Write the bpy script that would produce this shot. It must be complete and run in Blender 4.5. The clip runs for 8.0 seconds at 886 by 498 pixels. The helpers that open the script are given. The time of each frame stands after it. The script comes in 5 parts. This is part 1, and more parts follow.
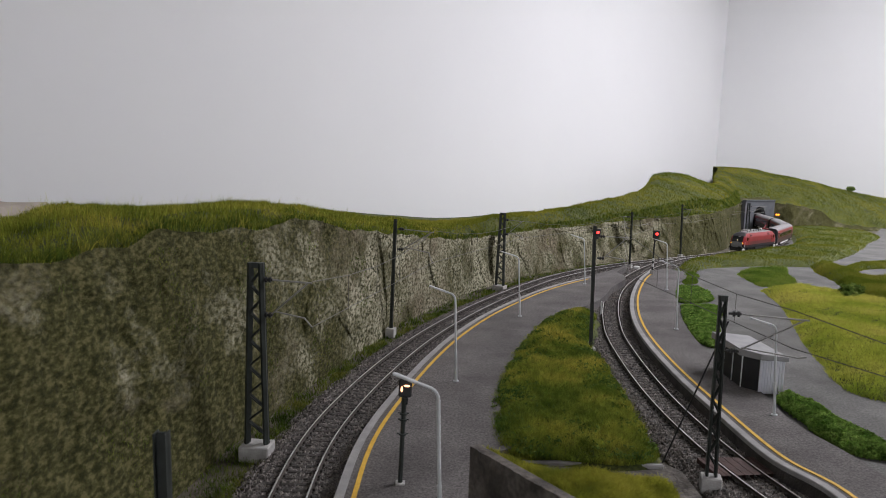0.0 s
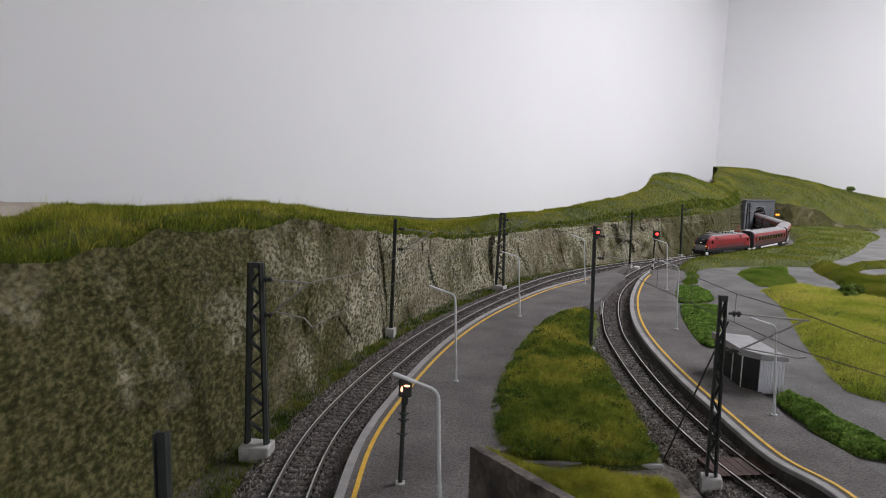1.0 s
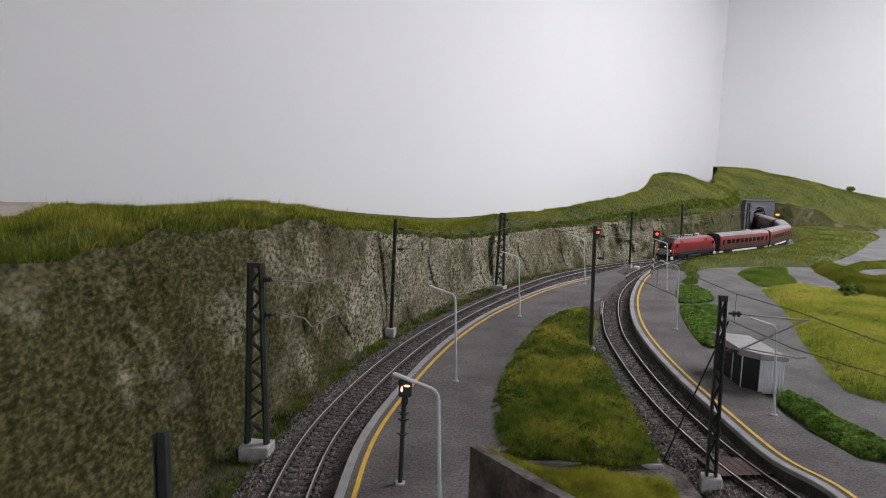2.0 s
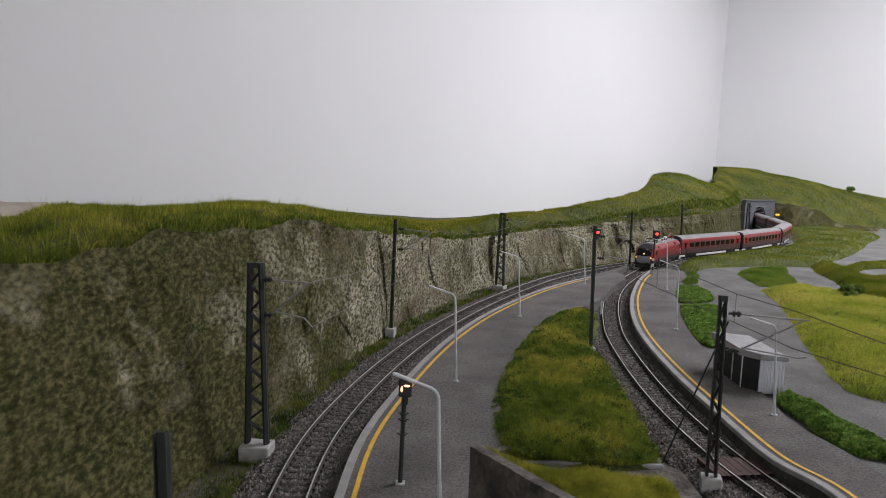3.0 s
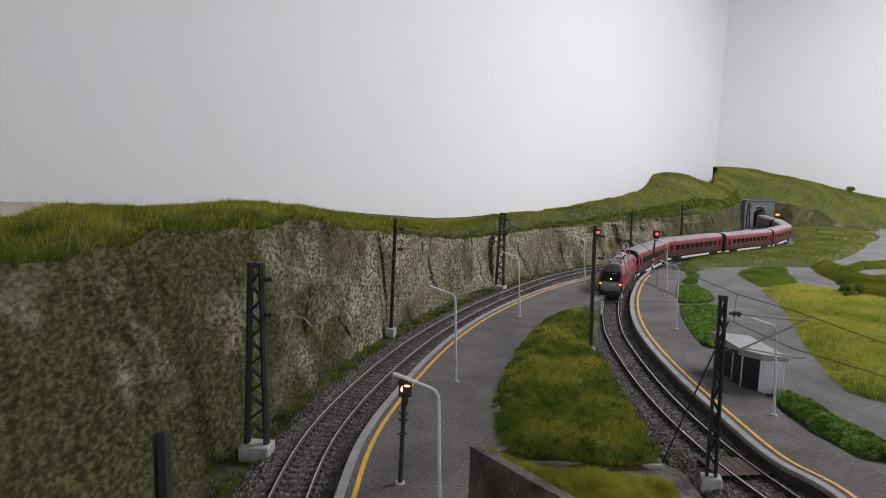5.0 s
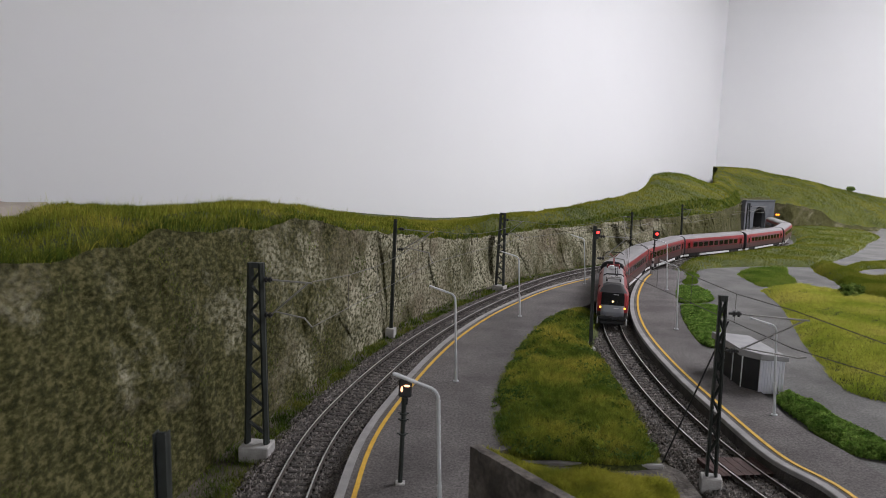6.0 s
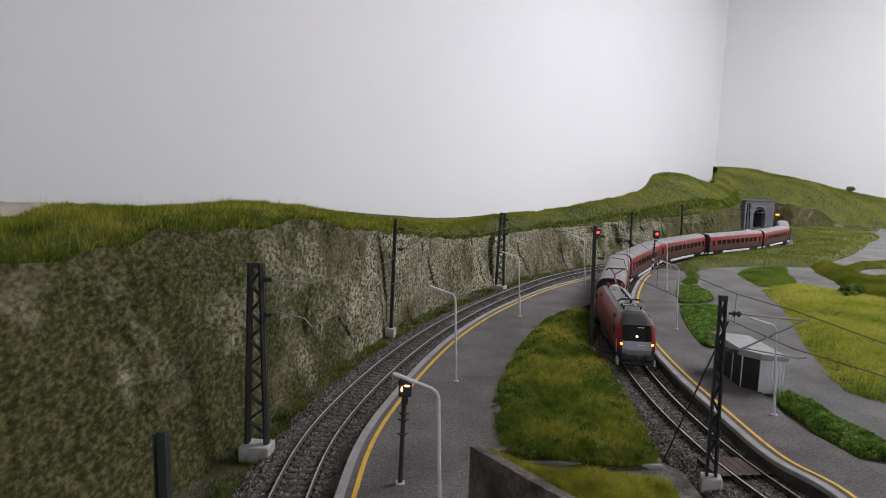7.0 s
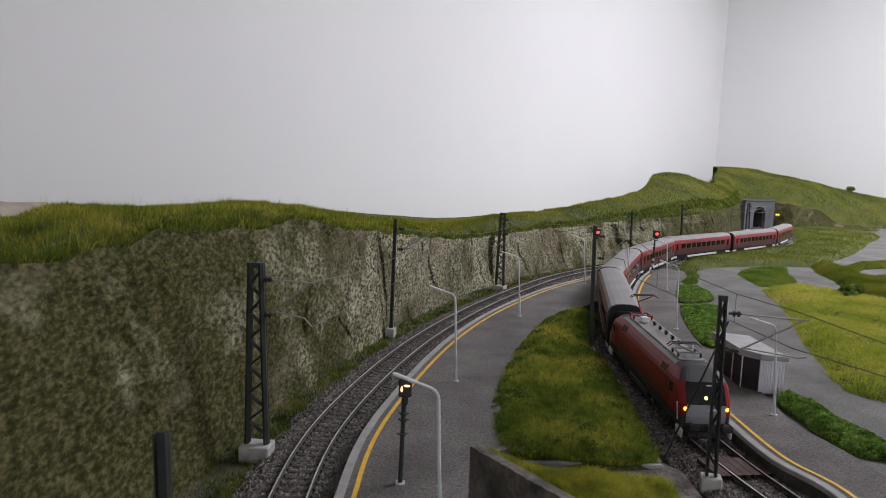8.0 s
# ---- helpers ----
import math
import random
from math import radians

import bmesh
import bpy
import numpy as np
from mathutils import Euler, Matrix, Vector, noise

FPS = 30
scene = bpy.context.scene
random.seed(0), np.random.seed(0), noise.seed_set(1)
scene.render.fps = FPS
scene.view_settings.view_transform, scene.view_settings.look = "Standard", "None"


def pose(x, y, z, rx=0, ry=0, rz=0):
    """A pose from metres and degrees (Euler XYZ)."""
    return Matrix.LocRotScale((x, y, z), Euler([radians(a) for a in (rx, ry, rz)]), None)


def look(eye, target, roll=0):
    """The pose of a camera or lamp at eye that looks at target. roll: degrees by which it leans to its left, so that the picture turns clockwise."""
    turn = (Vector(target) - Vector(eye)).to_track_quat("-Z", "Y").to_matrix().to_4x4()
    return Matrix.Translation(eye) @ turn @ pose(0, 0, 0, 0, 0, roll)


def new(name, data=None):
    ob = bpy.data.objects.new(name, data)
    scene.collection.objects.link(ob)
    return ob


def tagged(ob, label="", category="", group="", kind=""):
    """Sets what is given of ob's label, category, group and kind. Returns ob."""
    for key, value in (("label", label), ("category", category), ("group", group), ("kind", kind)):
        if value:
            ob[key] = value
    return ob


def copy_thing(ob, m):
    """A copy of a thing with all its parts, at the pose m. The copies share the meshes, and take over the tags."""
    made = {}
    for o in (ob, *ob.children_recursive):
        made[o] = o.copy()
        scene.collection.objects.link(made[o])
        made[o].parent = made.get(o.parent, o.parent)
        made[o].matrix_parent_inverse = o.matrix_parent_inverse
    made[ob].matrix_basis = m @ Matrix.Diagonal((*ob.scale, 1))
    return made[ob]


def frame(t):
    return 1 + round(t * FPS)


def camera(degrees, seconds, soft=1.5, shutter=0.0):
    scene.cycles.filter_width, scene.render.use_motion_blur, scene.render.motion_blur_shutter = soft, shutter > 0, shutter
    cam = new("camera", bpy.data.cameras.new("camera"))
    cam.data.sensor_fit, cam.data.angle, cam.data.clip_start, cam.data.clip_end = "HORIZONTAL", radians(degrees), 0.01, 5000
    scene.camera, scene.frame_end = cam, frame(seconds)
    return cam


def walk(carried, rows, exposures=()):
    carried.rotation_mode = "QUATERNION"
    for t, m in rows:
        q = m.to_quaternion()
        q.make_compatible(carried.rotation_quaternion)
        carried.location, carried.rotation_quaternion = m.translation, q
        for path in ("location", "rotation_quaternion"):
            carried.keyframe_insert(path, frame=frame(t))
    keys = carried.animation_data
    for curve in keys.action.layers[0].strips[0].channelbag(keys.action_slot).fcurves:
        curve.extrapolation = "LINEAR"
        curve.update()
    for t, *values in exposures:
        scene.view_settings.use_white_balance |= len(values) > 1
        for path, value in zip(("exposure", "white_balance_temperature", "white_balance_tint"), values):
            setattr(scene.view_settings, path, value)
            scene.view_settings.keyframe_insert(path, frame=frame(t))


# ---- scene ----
# Model railway (1:87) on a layout in a room; z = 0 is the rail top.
cam = camera(66, 8.0, soft=0.8)
EYE = (0, 0, 0.1531)
cam.data.dof.use_dof, cam.data.dof.focus_distance, cam.data.dof.aperture_fstop = True, 0.75, 34
CAM_POSE = look(EYE, (0, math.cos(radians(6.662)), 0.1531 - math.sin(radians(6.662))), roll=2.0)
walk(cam, [(0, CAM_POSE), (8, CAM_POSE)], exposures=[(0, 0.0), (8, 0.0)])

# ---- world and light ----
U = Vector((0.639, 0.769, 0))      # along the left wall, away from the camera
W = Vector((0.769, -0.639, 0))     # along the right wall, away from the corner
CORNER = Vector((1.329, 3.392, 0))
ROOM_U, ROOM_W, Z_FLOOR, Z_CEIL = 5.35, 3.75, -1.05, 1.45

world = bpy.data.worlds.new("world")
scene.world = world
world.use_nodes = True
sky = world.node_tree.nodes.new("ShaderNodeTexSky")
sky.sky_type, sky.sun_disc, sky.sun_elevation, sky.sun_rotation = "NISHITA", False, radians(40), radians(60)
bg = world.node_tree.nodes["Background"]
bg.inputs["Strength"].default_value = 0.1
world.node_tree.links.new(sky.outputs[0], bg.inputs[0])


def room_at(u, w, z):
    return CORNER - U * u + W * w + Vector((0, 0, z))


SKY_U, SKY_W, SKY_A, SKY_B = 1.38, 1.62, 0.68, 0.45     # skylight in the ceiling: centre and half sizes
win_lamp = bpy.data.lights.new("skylight_lamp", "AREA")
win_lamp.shape, win_lamp.size, win_lamp.size_y, win_lamp.energy, win_lamp.color = "RECTANGLE", 2 * SKY_A, 2 * SKY_B, 64, (1.0, 0.985, 1.045)
win_ob = new("skylight_lamp", win_lamp)
win_ob.matrix_world = Matrix.Translation(room_at(SKY_U, SKY_W, Z_CEIL + 0.05)) @ Matrix.Rotation(math.atan2(U.y, U.x), 4, "Z")
WIN_W0, WIN_W1, WIN_Z0, WIN_Z1 = 2.50, 3.60, -0.1, 0.9      # window in the wall behind the camera
back_lamp = bpy.data.lights.new("window_lamp", "AREA")
back_lamp.shape, back_lamp.size, back_lamp.size_y, back_lamp.energy, back_lamp.color = "RECTANGLE", WIN_W1 - WIN_W0, WIN_Z1 - WIN_Z0, 17, (1.0, 0.985, 1.03)
back_ob = new("window_lamp", back_lamp)
back_ob.matrix_world = look(room_at(ROOM_U + 0.05, (WIN_W0 + WIN_W1) / 2, (WIN_Z0 + WIN_Z1) / 2), room_at(0, (WIN_W0 + WIN_W1) / 2, (WIN_Z0 + WIN_Z1) / 2))


# ---- materials ----
def mat(name, cols, rough=0.8, scale=40, detail=6, bump=0.0, bump_scale=None, metal=0.0, fine=None, pos=(0.3, 0.7), rnd=0.0, spec=0.5, coat=0.0):
    """Noise-ramped surface: cols from dark to light; fine: (scale, amount) of a second grain; rnd: value spread per object or island."""
    m = bpy.data.materials.new(name)
    m.use_nodes = True
    nt = m.node_tree
    b = nt.nodes["Principled BSDF"]
    b.inputs["Roughness"].default_value, b.inputs["Metallic"].default_value = rough, metal
    b.inputs["Specular IOR Level"].default_value = spec
    b.inputs["Coat Weight"].default_value = coat
    tc = nt.nodes.new("ShaderNodeTexCoord")
    n = nt.nodes.new("ShaderNodeTexNoise")
    n.inputs["Scale"].default_value, n.inputs["Detail"].default_value = scale, detail
    nt.links.new(tc.outputs["Object"], n.inputs["Vector"])
    r = nt.nodes.new("ShaderNodeValToRGB")
    e = r.color_ramp.elements
    while len(e) < len(cols):
        e.new(0.5)
    for i, c in enumerate(cols):
        e[i].position = pos[0] + (pos[1] - pos[0]) * i / max(1, len(cols) - 1)
        e[i].color = (*c, 1)
    nt.links.new(n.outputs["Fac"], r.inputs["Fac"])
    out = r.outputs["Color"]
    hsv = nt.nodes.new("ShaderNodeHueSaturation")
    nt.links.new(out, hsv.inputs["Color"])
    val = None
    if fine:
        n2 = nt.nodes.new("ShaderNodeTexNoise")
        n2.inputs["Scale"].default_value, n2.inputs["Detail"].default_value = fine[0], 3
        nt.links.new(tc.outputs["Object"], n2.inputs["Vector"])
        mr = nt.nodes.new("ShaderNodeMapRange")
        mr.inputs["From Min"].default_value, mr.inputs["From Max"].default_value = 0.3, 0.7
        mr.inputs["To Min"].default_value, mr.inputs["To Max"].default_value = 1 - fine[1], 1 + fine[1]
        nt.links.new(n2.outputs["Fac"], mr.inputs["Value"])
        val = mr.outputs[0]
    if rnd:
        src = nt.nodes.new("ShaderNodeNewGeometry").outputs["Random Per Island"] if rnd > 0 else nt.nodes.new("ShaderNodeObjectInfo").outputs["Random"]
        mr2 = nt.nodes.new("ShaderNodeMapRange")
        mr2.inputs["To Min"].default_value, mr2.inputs["To Max"].default_value = 1 - abs(rnd), 1 + abs(rnd)
        nt.links.new(src, mr2.inputs["Value"])
        if val is not None:
            mul = nt.nodes.new("ShaderNodeMath")
            mul.operation = "MULTIPLY"
            nt.links.new(val, mul.inputs[0])
            nt.links.new(mr2.outputs[0], mul.inputs[1])
            val = mul.outputs[0]
        else:
            val = mr2.outputs[0]
    if val is not None:
        nt.links.new(val, hsv.inputs["Value"])
    nt.links.new(hsv.outputs["Color"], b.inputs["Base Color"])
    if bump:
        n3 = nt.nodes.new("ShaderNodeTexNoise")
        n3.inputs["Scale"].default_value, n3.inputs["Detail"].default_value = bump_scale or scale * 4, 4
        nt.links.new(tc.outputs["Object"], n3.inputs["Vector"])
        bp = nt.nodes.new("ShaderNodeBump")
        bp.inputs["Strength"].default_value, bp.inputs["Distance"].default_value = bump, 0.002
        nt.links.new(n3.outputs["Fac"], bp.inputs["Height"])
        nt.links.new(bp.outputs["Normal"], b.inputs["Normal"])
    return m


def grass_mat(name, cols, scale, spread=0.4):
    """Thin fibres: a diffuse face that also lets light through, tinted in broad patches."""
    m = mat(name, cols, 0.85, scale, 7, rnd=spread, fine=(190, 0.8 * spread), spec=0.15, pos=(0.34, 0.66))
    nt = m.node_tree
    b = nt.nodes["Principled BSDF"]
    tr = nt.nodes.new("ShaderNodeBsdfTranslucent")
    nt.links.new(b.inputs["Base Color"].links[0].from_socket, tr.inputs["Color"])
    mx = nt.nodes.new("ShaderNodeMixShader")
    mx.inputs["Fac"].default_value = 0.42
    nt.links.new(b.outputs[0], mx.inputs[1])
    nt.links.new(tr.outputs[0], mx.inputs[2])
    nt.links.new(mx.outputs[0], nt.nodes["Material Output"].inputs["Surface"])
    return m


def rock_mat():
    """Cast plaster rock: pale stone with dark pits, and olive flock in broad patches."""
    m = bpy.data.materials.new("cast_rock")
    m.use_nodes = True
    nt = m.node_tree
    b = nt.nodes["Principled BSDF"]
    b.inputs["Roughness"].default_value, b.inputs["Specular IOR Level"].default_value = 0.95, 0.2
    tc = nt.nodes.new("ShaderNodeTexCoord")
    along = nt.nodes.new("ShaderNodeMapping")
    along.inputs["Rotation"].default_value, along.inputs["Scale"].default_value = (0, 0, radians(22)), (1, 0.5, 0.9)
    nt.links.new(tc.outputs["Object"], along.inputs["Vector"])

    def noise_ramp(scale, detail, cols, lo, hi, rough=0.6):
        n = nt.nodes.new("ShaderNodeTexNoise")
        n.inputs["Scale"].default_value, n.inputs["Detail"].default_value, n.inputs["Roughness"].default_value = scale, detail, rough
        nt.links.new(along.outputs[0], n.inputs["Vector"])
        r = nt.nodes.new("ShaderNodeValToRGB")
        e = r.color_ramp.elements
        while len(e) < len(cols):
            e.new(0.5)
        for i, c in enumerate(cols):
            e[i].position, e[i].color = lo + (hi - lo) * i / (len(cols) - 1), (*c, 1)
        nt.links.new(n.outputs["Fac"], r.inputs["Fac"])
        return r.outputs["Color"], n.outputs["Fac"]

    def mix(fac, a, c):
        x = nt.nodes.new("ShaderNodeMix")
        x.data_type = "RGBA"
        nt.links.new(fac, x.inputs["Factor"])
        nt.links.new(a, x.inputs["A"])
        nt.links.new(c, x.inputs["B"])
        return x.outputs["Result"]

    stone, h = noise_ramp(430, 4, [(0.036, 0.036, 0.018), (0.15, 0.142, 0.088), (0.31, 0.293, 0.205), (0.42, 0.40, 0.30)], 0.39, 0.60)
    flock, _ = noise_ramp(470, 4, [(0.022, 0.023, 0.006), (0.054, 0.053, 0.017), (0.118, 0.107, 0.046)], 0.38, 0.64)
    brown, _ = noise_ramp(400, 3, [(0.05, 0.042, 0.022), (0.15, 0.128, 0.082), (0.25, 0.215, 0.155)], 0.36, 0.66)
    # flock thins out along the cutting; its front thickness also paints in dim light
    n1 = nt.nodes.new("ShaderNodeTexNoise")
    n1.inputs["Scale"].default_value, n1.inputs["Detail"].default_value, n1.inputs["Roughness"].default_value = 19, 8, 0.65
    nt.links.new(tc.outputs["Object"], n1.inputs["Vector"])
    sep = nt.nodes.new("ShaderNodeSeparateXYZ")
    nt.links.new(tc.outputs["Object"], sep.inputs[0])
    half = nt.nodes.new("ShaderNodeMath")
    half.operation, half.inputs[1].default_value = "MULTIPLY", 0.5
    nt.links.new(sep.outputs["Y"], half.inputs[0])
    mr = nt.nodes.new("ShaderNodeValToRGB")
    e = mr.color_ramp.elements
    for _ in range(3):
        e.new(0.5)
    # low first values: extra flock darkens the front beyond its real moss
    for k, (y, v) in enumerate(((0.14, 0.33), (0.20, 0.38), (0.30, 0.55), (0.56, 0.58), (0.74, 0.36))):
        e[k].position, e[k].color = y, (v, v, v, 1)
    nt.links.new(half.outputs[0], mr.inputs["Fac"])
    df = nt.nodes.new("ShaderNodeMath")
    df.operation = "SUBTRACT"
    nt.links.new(n1.outputs["Fac"], df.inputs[0])
    nt.links.new(mr.outputs[0], df.inputs[1])
    w1n = nt.nodes.new("ShaderNodeMapRange")
    w1n.inputs["From Min"].default_value, w1n.inputs["From Max"].default_value = -0.10, 0.10
    nt.links.new(df.outputs[0], w1n.inputs["Value"])
    w1 = w1n.outputs[0]
    w2, _ = noise_ramp(11, 6, [(0, 0, 0), (1, 1, 1)], 0.48, 0.62)
    nt.links.new(mix(w1, mix(w2, stone, brown), flock), b.inputs["Base Color"])
    bp = nt.nodes.new("ShaderNodeBump")
    bp.inputs["Strength"].default_value, bp.inputs["Distance"].default_value = 0.9, 0.0015
    nt.links.new(h, bp.inputs["Height"])
    nt.links.new(bp.outputs["Normal"], b.inputs["Normal"])
    return m


def glow(name, col, strength):
    m = bpy.data.materials.new(name)
    m.use_nodes = True
    b = m.node_tree.nodes["Principled BSDF"]
    b.inputs["Base Color"].default_value = (*col, 1)
    b.inputs["Emission Color"].default_value = (*col, 1)
    b.inputs["Emission Strength"].default_value = strength
    return m


M_WALL = mat("white_plaster", [(0.76, 0.76, 0.775), (0.80, 0.80, 0.81)], 0.9, 1.3, 5, 0.05, 60)
M_CEIL = mat("ceiling_paint", [(0.78, 0.78, 0.78), (0.8, 0.8, 0.8)], 0.9, 2)
M_FLOOR = mat("floor_laminate", [(0.25, 0.18, 0.12), (0.33, 0.25, 0.17)], 0.5, 6)
M_BOARD = mat("plywood", [(0.4, 0.3, 0.2), (0.5, 0.38, 0.26)], 0.7, 9)
M_EARTH = mat("earth", [(0.05, 0.045, 0.03), (0.10, 0.085, 0.06), (0.15, 0.13, 0.1)], 0.95, 60, 8, 0.6, 900, fine=(700, 0.3))
M_ROAD = mat("asphalt", [(0.092, 0.091, 0.086), (0.128, 0.126, 0.120), (0.165, 0.162, 0.155)], 0.95, 22, 8, 0.3, 1500, fine=(700, 0.35), spec=0.25)
M_PLAT = mat("platform_asphalt", [(0.082, 0.075, 0.073), (0.115, 0.106, 0.103), (0.152, 0.141, 0.137)], 0.93, 26, 8, 0.3, 1500, fine=(800, 0.45), spec=0.3)
M_KERB = mat("kerb_concrete", [(0.24, 0.235, 0.232), (0.35, 0.34, 0.335)], 0.85, 90, 5, 0.3, 900)
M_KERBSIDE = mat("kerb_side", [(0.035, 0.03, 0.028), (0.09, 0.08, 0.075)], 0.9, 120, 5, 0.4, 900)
M_YELLOW = mat("yellow_paint", [(0.55, 0.32, 0.03), (0.68, 0.42, 0.05)], 0.7, 120, 5, fine=(900, 0.12))
M_BALLAST = mat("ballast_bed", [(0.035, 0.03, 0.03), (0.09, 0.083, 0.08), (0.16, 0.15, 0.145)], 0.95, 420, 4, 0.8, 700)
M_STONE = mat("ballast_stone", [(0.115, 0.102, 0.094), (0.225, 0.205, 0.19)], 0.9, 200, 3, rnd=0.75)
M_SLEEPER = mat("sleeper", [(0.035, 0.03, 0.027), (0.065, 0.057, 0.052)], 0.9, 200, 5, 0.3, 900, rnd=-0.25)
M_RAIL = mat("rail_steel", [(0.52, 0.51, 0.50), (0.66, 0.65, 0.64)], 0.35, 60, metal=0.5)
M_RAILSIDE = mat("rail_rust", [(0.030, 0.024, 0.020), (0.06, 0.046, 0.038)], 0.8, 200)
M_ROCK = rock_mat()
M_SOIL = mat("grass_soil", [(0.03, 0.042, 0.008), (0.06, 0.075, 0.014), (0.10, 0.10, 0.022)], 0.95, 60, 6, 0.5, 900, fine=(500, 0.5))
M_GRASS = grass_mat("static_grass", [(0.095, 0.135, 0.013), (0.230, 0.250, 0.032), (0.40, 0.355, 0.058)], 30, 0.4)
M_GRASS_I = grass_mat("island_grass", [(0.090, 0.145, 0.018), (0.225, 0.262, 0.038), (0.42, 0.370, 0.064)], 24, 0.4)
M_GRASS_T = grass_mat("front_turf_grass", [(0.17, 0.20, 0.025), (0.36, 0.36, 0.05), (0.52, 0.47, 0.09)], 40, 0.3)
M_GRASS_M = grass_mat("fresh_grass", [(0.09, 0.16, 0.02), (0.16, 0.235, 0.035), (0.24, 0.30, 0.055)], 25, 0.25)
M_GRASS_Y = grass_mat("meadow_grass", [(0.27, 0.34, 0.04), (0.42, 0.45, 0.07), (0.55, 0.51, 0.115)], 15, 0.28)
M_GRASS_V = grass_mat("verge_grass", [(0.10, 0.135, 0.012), (0.17, 0.195, 0.022), (0.24, 0.235, 0.036)], 11, 0.14)
M_GRASS_H = grass_mat("hill_grass", [(0.10, 0.128, 0.011), (0.195, 0.208, 0.021), (0.31, 0.29, 0.040)], 9, 0.14)
M_GRASS_D = grass_mat("dark_verge", [(0.045, 0.080, 0.012), (0.10, 0.145, 0.022), (0.19, 0.20, 0.04)], 40)
M_LEAF = grass_mat("leafy_flock", [(0.08, 0.16, 0.025), (0.16, 0.27, 0.05), (0.25, 0.36, 0.085)], 120)
M_LEAF_D = grass_mat("dark_flock", [(0.045, 0.085, 0.014), (0.09, 0.15, 0.028), (0.15, 0.21, 0.045)], 90, 0.35)
M_CONC = mat("concrete", [(0.28, 0.275, 0.265), (0.48, 0.47, 0.455)], 0.9, 120, 6, 0.3, 900)
M_DARKCONC = mat("weathered_concrete", [(0.034, 0.029, 0.024), (0.088, 0.077, 0.066), (0.16, 0.142, 0.122)], 0.9, 70, 8, 0.7, 300, fine=(420, 0.35))
M_PORTAL = mat("portal_concrete", [(0.070, 0.074, 0.084), (0.105, 0.110, 0.122)], 0.9, 40, 5, 0.3, 400)
M_MAST = mat("mast_paint", [(0.012, 0.016, 0.014), (0.028, 0.034, 0.03)], 0.6, 150, 4)
M_LAMP = mat("lamp_grey", [(0.52, 0.54, 0.55), (0.66, 0.68, 0.69)], 0.5, 100, 4)
M_ARM = mat("cantilever_tube", [(0.20, 0.195, 0.185), (0.30, 0.29, 0.275)], 0.5, 100, 4)
M_BLACK = mat("black_plastic", [(0.008, 0.008, 0.009), (0.018, 0.018, 0.02)], 0.5, 100)
M_WHITE = mat("white_plastic", [(0.6, 0.6, 0.6), (0.75, 0.75, 0.75)], 0.5, 100)
M_WIRE = mat("bronze_wire", [(0.06, 0.055, 0.05), (0.10, 0.09, 0.08)], 0.5, 100)
M_PLANK = mat("crossing_board", [(0.045, 0.024, 0.020), (0.080, 0.043, 0.037)], 0.85, 120, 5, 0.3, 600)
M_SHELTER = mat("shelter_cladding", [(0.62, 0.63, 0.70), (0.74, 0.75, 0.80)], 0.6, 60, 4)
M_ROOFSH = mat("shelter_roof_sheet", [(0.25, 0.25, 0.255), (0.34, 0.34, 0.345)], 0.75, 60, 6, 0.2, 300)
# near-black that puts the shade inside shelter and tunnel into the colour
M_DARK = mat("dark_inside", [(0.012, 0.012, 0.013), (0.03, 0.03, 0.032)], 0.8, 50)
M_RED = mat("loco_red", [(0.195, 0.007, 0.010), (0.24, 0.010, 0.014)], 0.42, 30, spec=0.35)
M_DRED = mat("dark_red", [(0.095, 0.010, 0.012), (0.125, 0.014, 0.016)], 0.45, 30, coat=0.05)
M_BAND = mat("window_band", [(0.085, 0.010, 0.013), (0.115, 0.013, 0.016)], 0.35, 30)
M_LOWER = mat("dark_maroon", [(0.045, 0.022, 0.024), (0.065, 0.028, 0.030)], 0.4, 30)
M_ANTH = mat("anthracite", [(0.022, 0.021, 0.023), (0.033, 0.031, 0.034)], 0.6, 30, spec=0.3)
M_ROOF = mat("roof_grey", [(0.175, 0.168, 0.17), (0.23, 0.22, 0.222)], 0.55, 30)
M_SILVER = mat("front_silver", [(0.25, 0.26, 0.30), (0.33, 0.34, 0.385)], 0.3, 30, metal=0.45)
M_SKIRT = mat("skirt_white", [(0.55, 0.55, 0.56), (0.68, 0.68, 0.68)], 0.45, 60)
M_GLASS = mat("tinted_glass", [(0.004, 0.004, 0.005), (0.008, 0.009, 0.010)], 0.06, 10, spec=0.35)
G_HEAD = glow("headlight", (1.0, 0.40, 0.05), 2.6)
G_HEADW = glow("headlight_white", (1.0, 0.70, 0.32), 2.2)
G_RED = glow("signal_red", (1.0, 0.035, 0.03), 4.5)
G_ORANGE = glow("signal_orange", (1.0, 0.25, 0.01), 3.0)
G_WARM = glow("signal_warm", (1.0, 0.50, 0.28), 2.6)


# ---- mesh helpers ----
def obj(name, bm, material, parent=None, label="", smooth=False):
    me = bpy.data.meshes.new(name)
    bm.to_mesh(me)
    bm.free()
    for mm in material if isinstance(material, (list, tuple)) else [material]:
        me.materials.append(mm)
    if smooth:
        me.polygons.foreach_set("use_smooth", [True] * len(me.polygons))
    ob = new(name, me)
    if parent:
        ob.parent = parent
    if label:
        ob["label"] = label
    return ob


def part(name, bm, material, parent, label="", smooth=False):
    return obj(name, bm, material, parent, label, smooth)


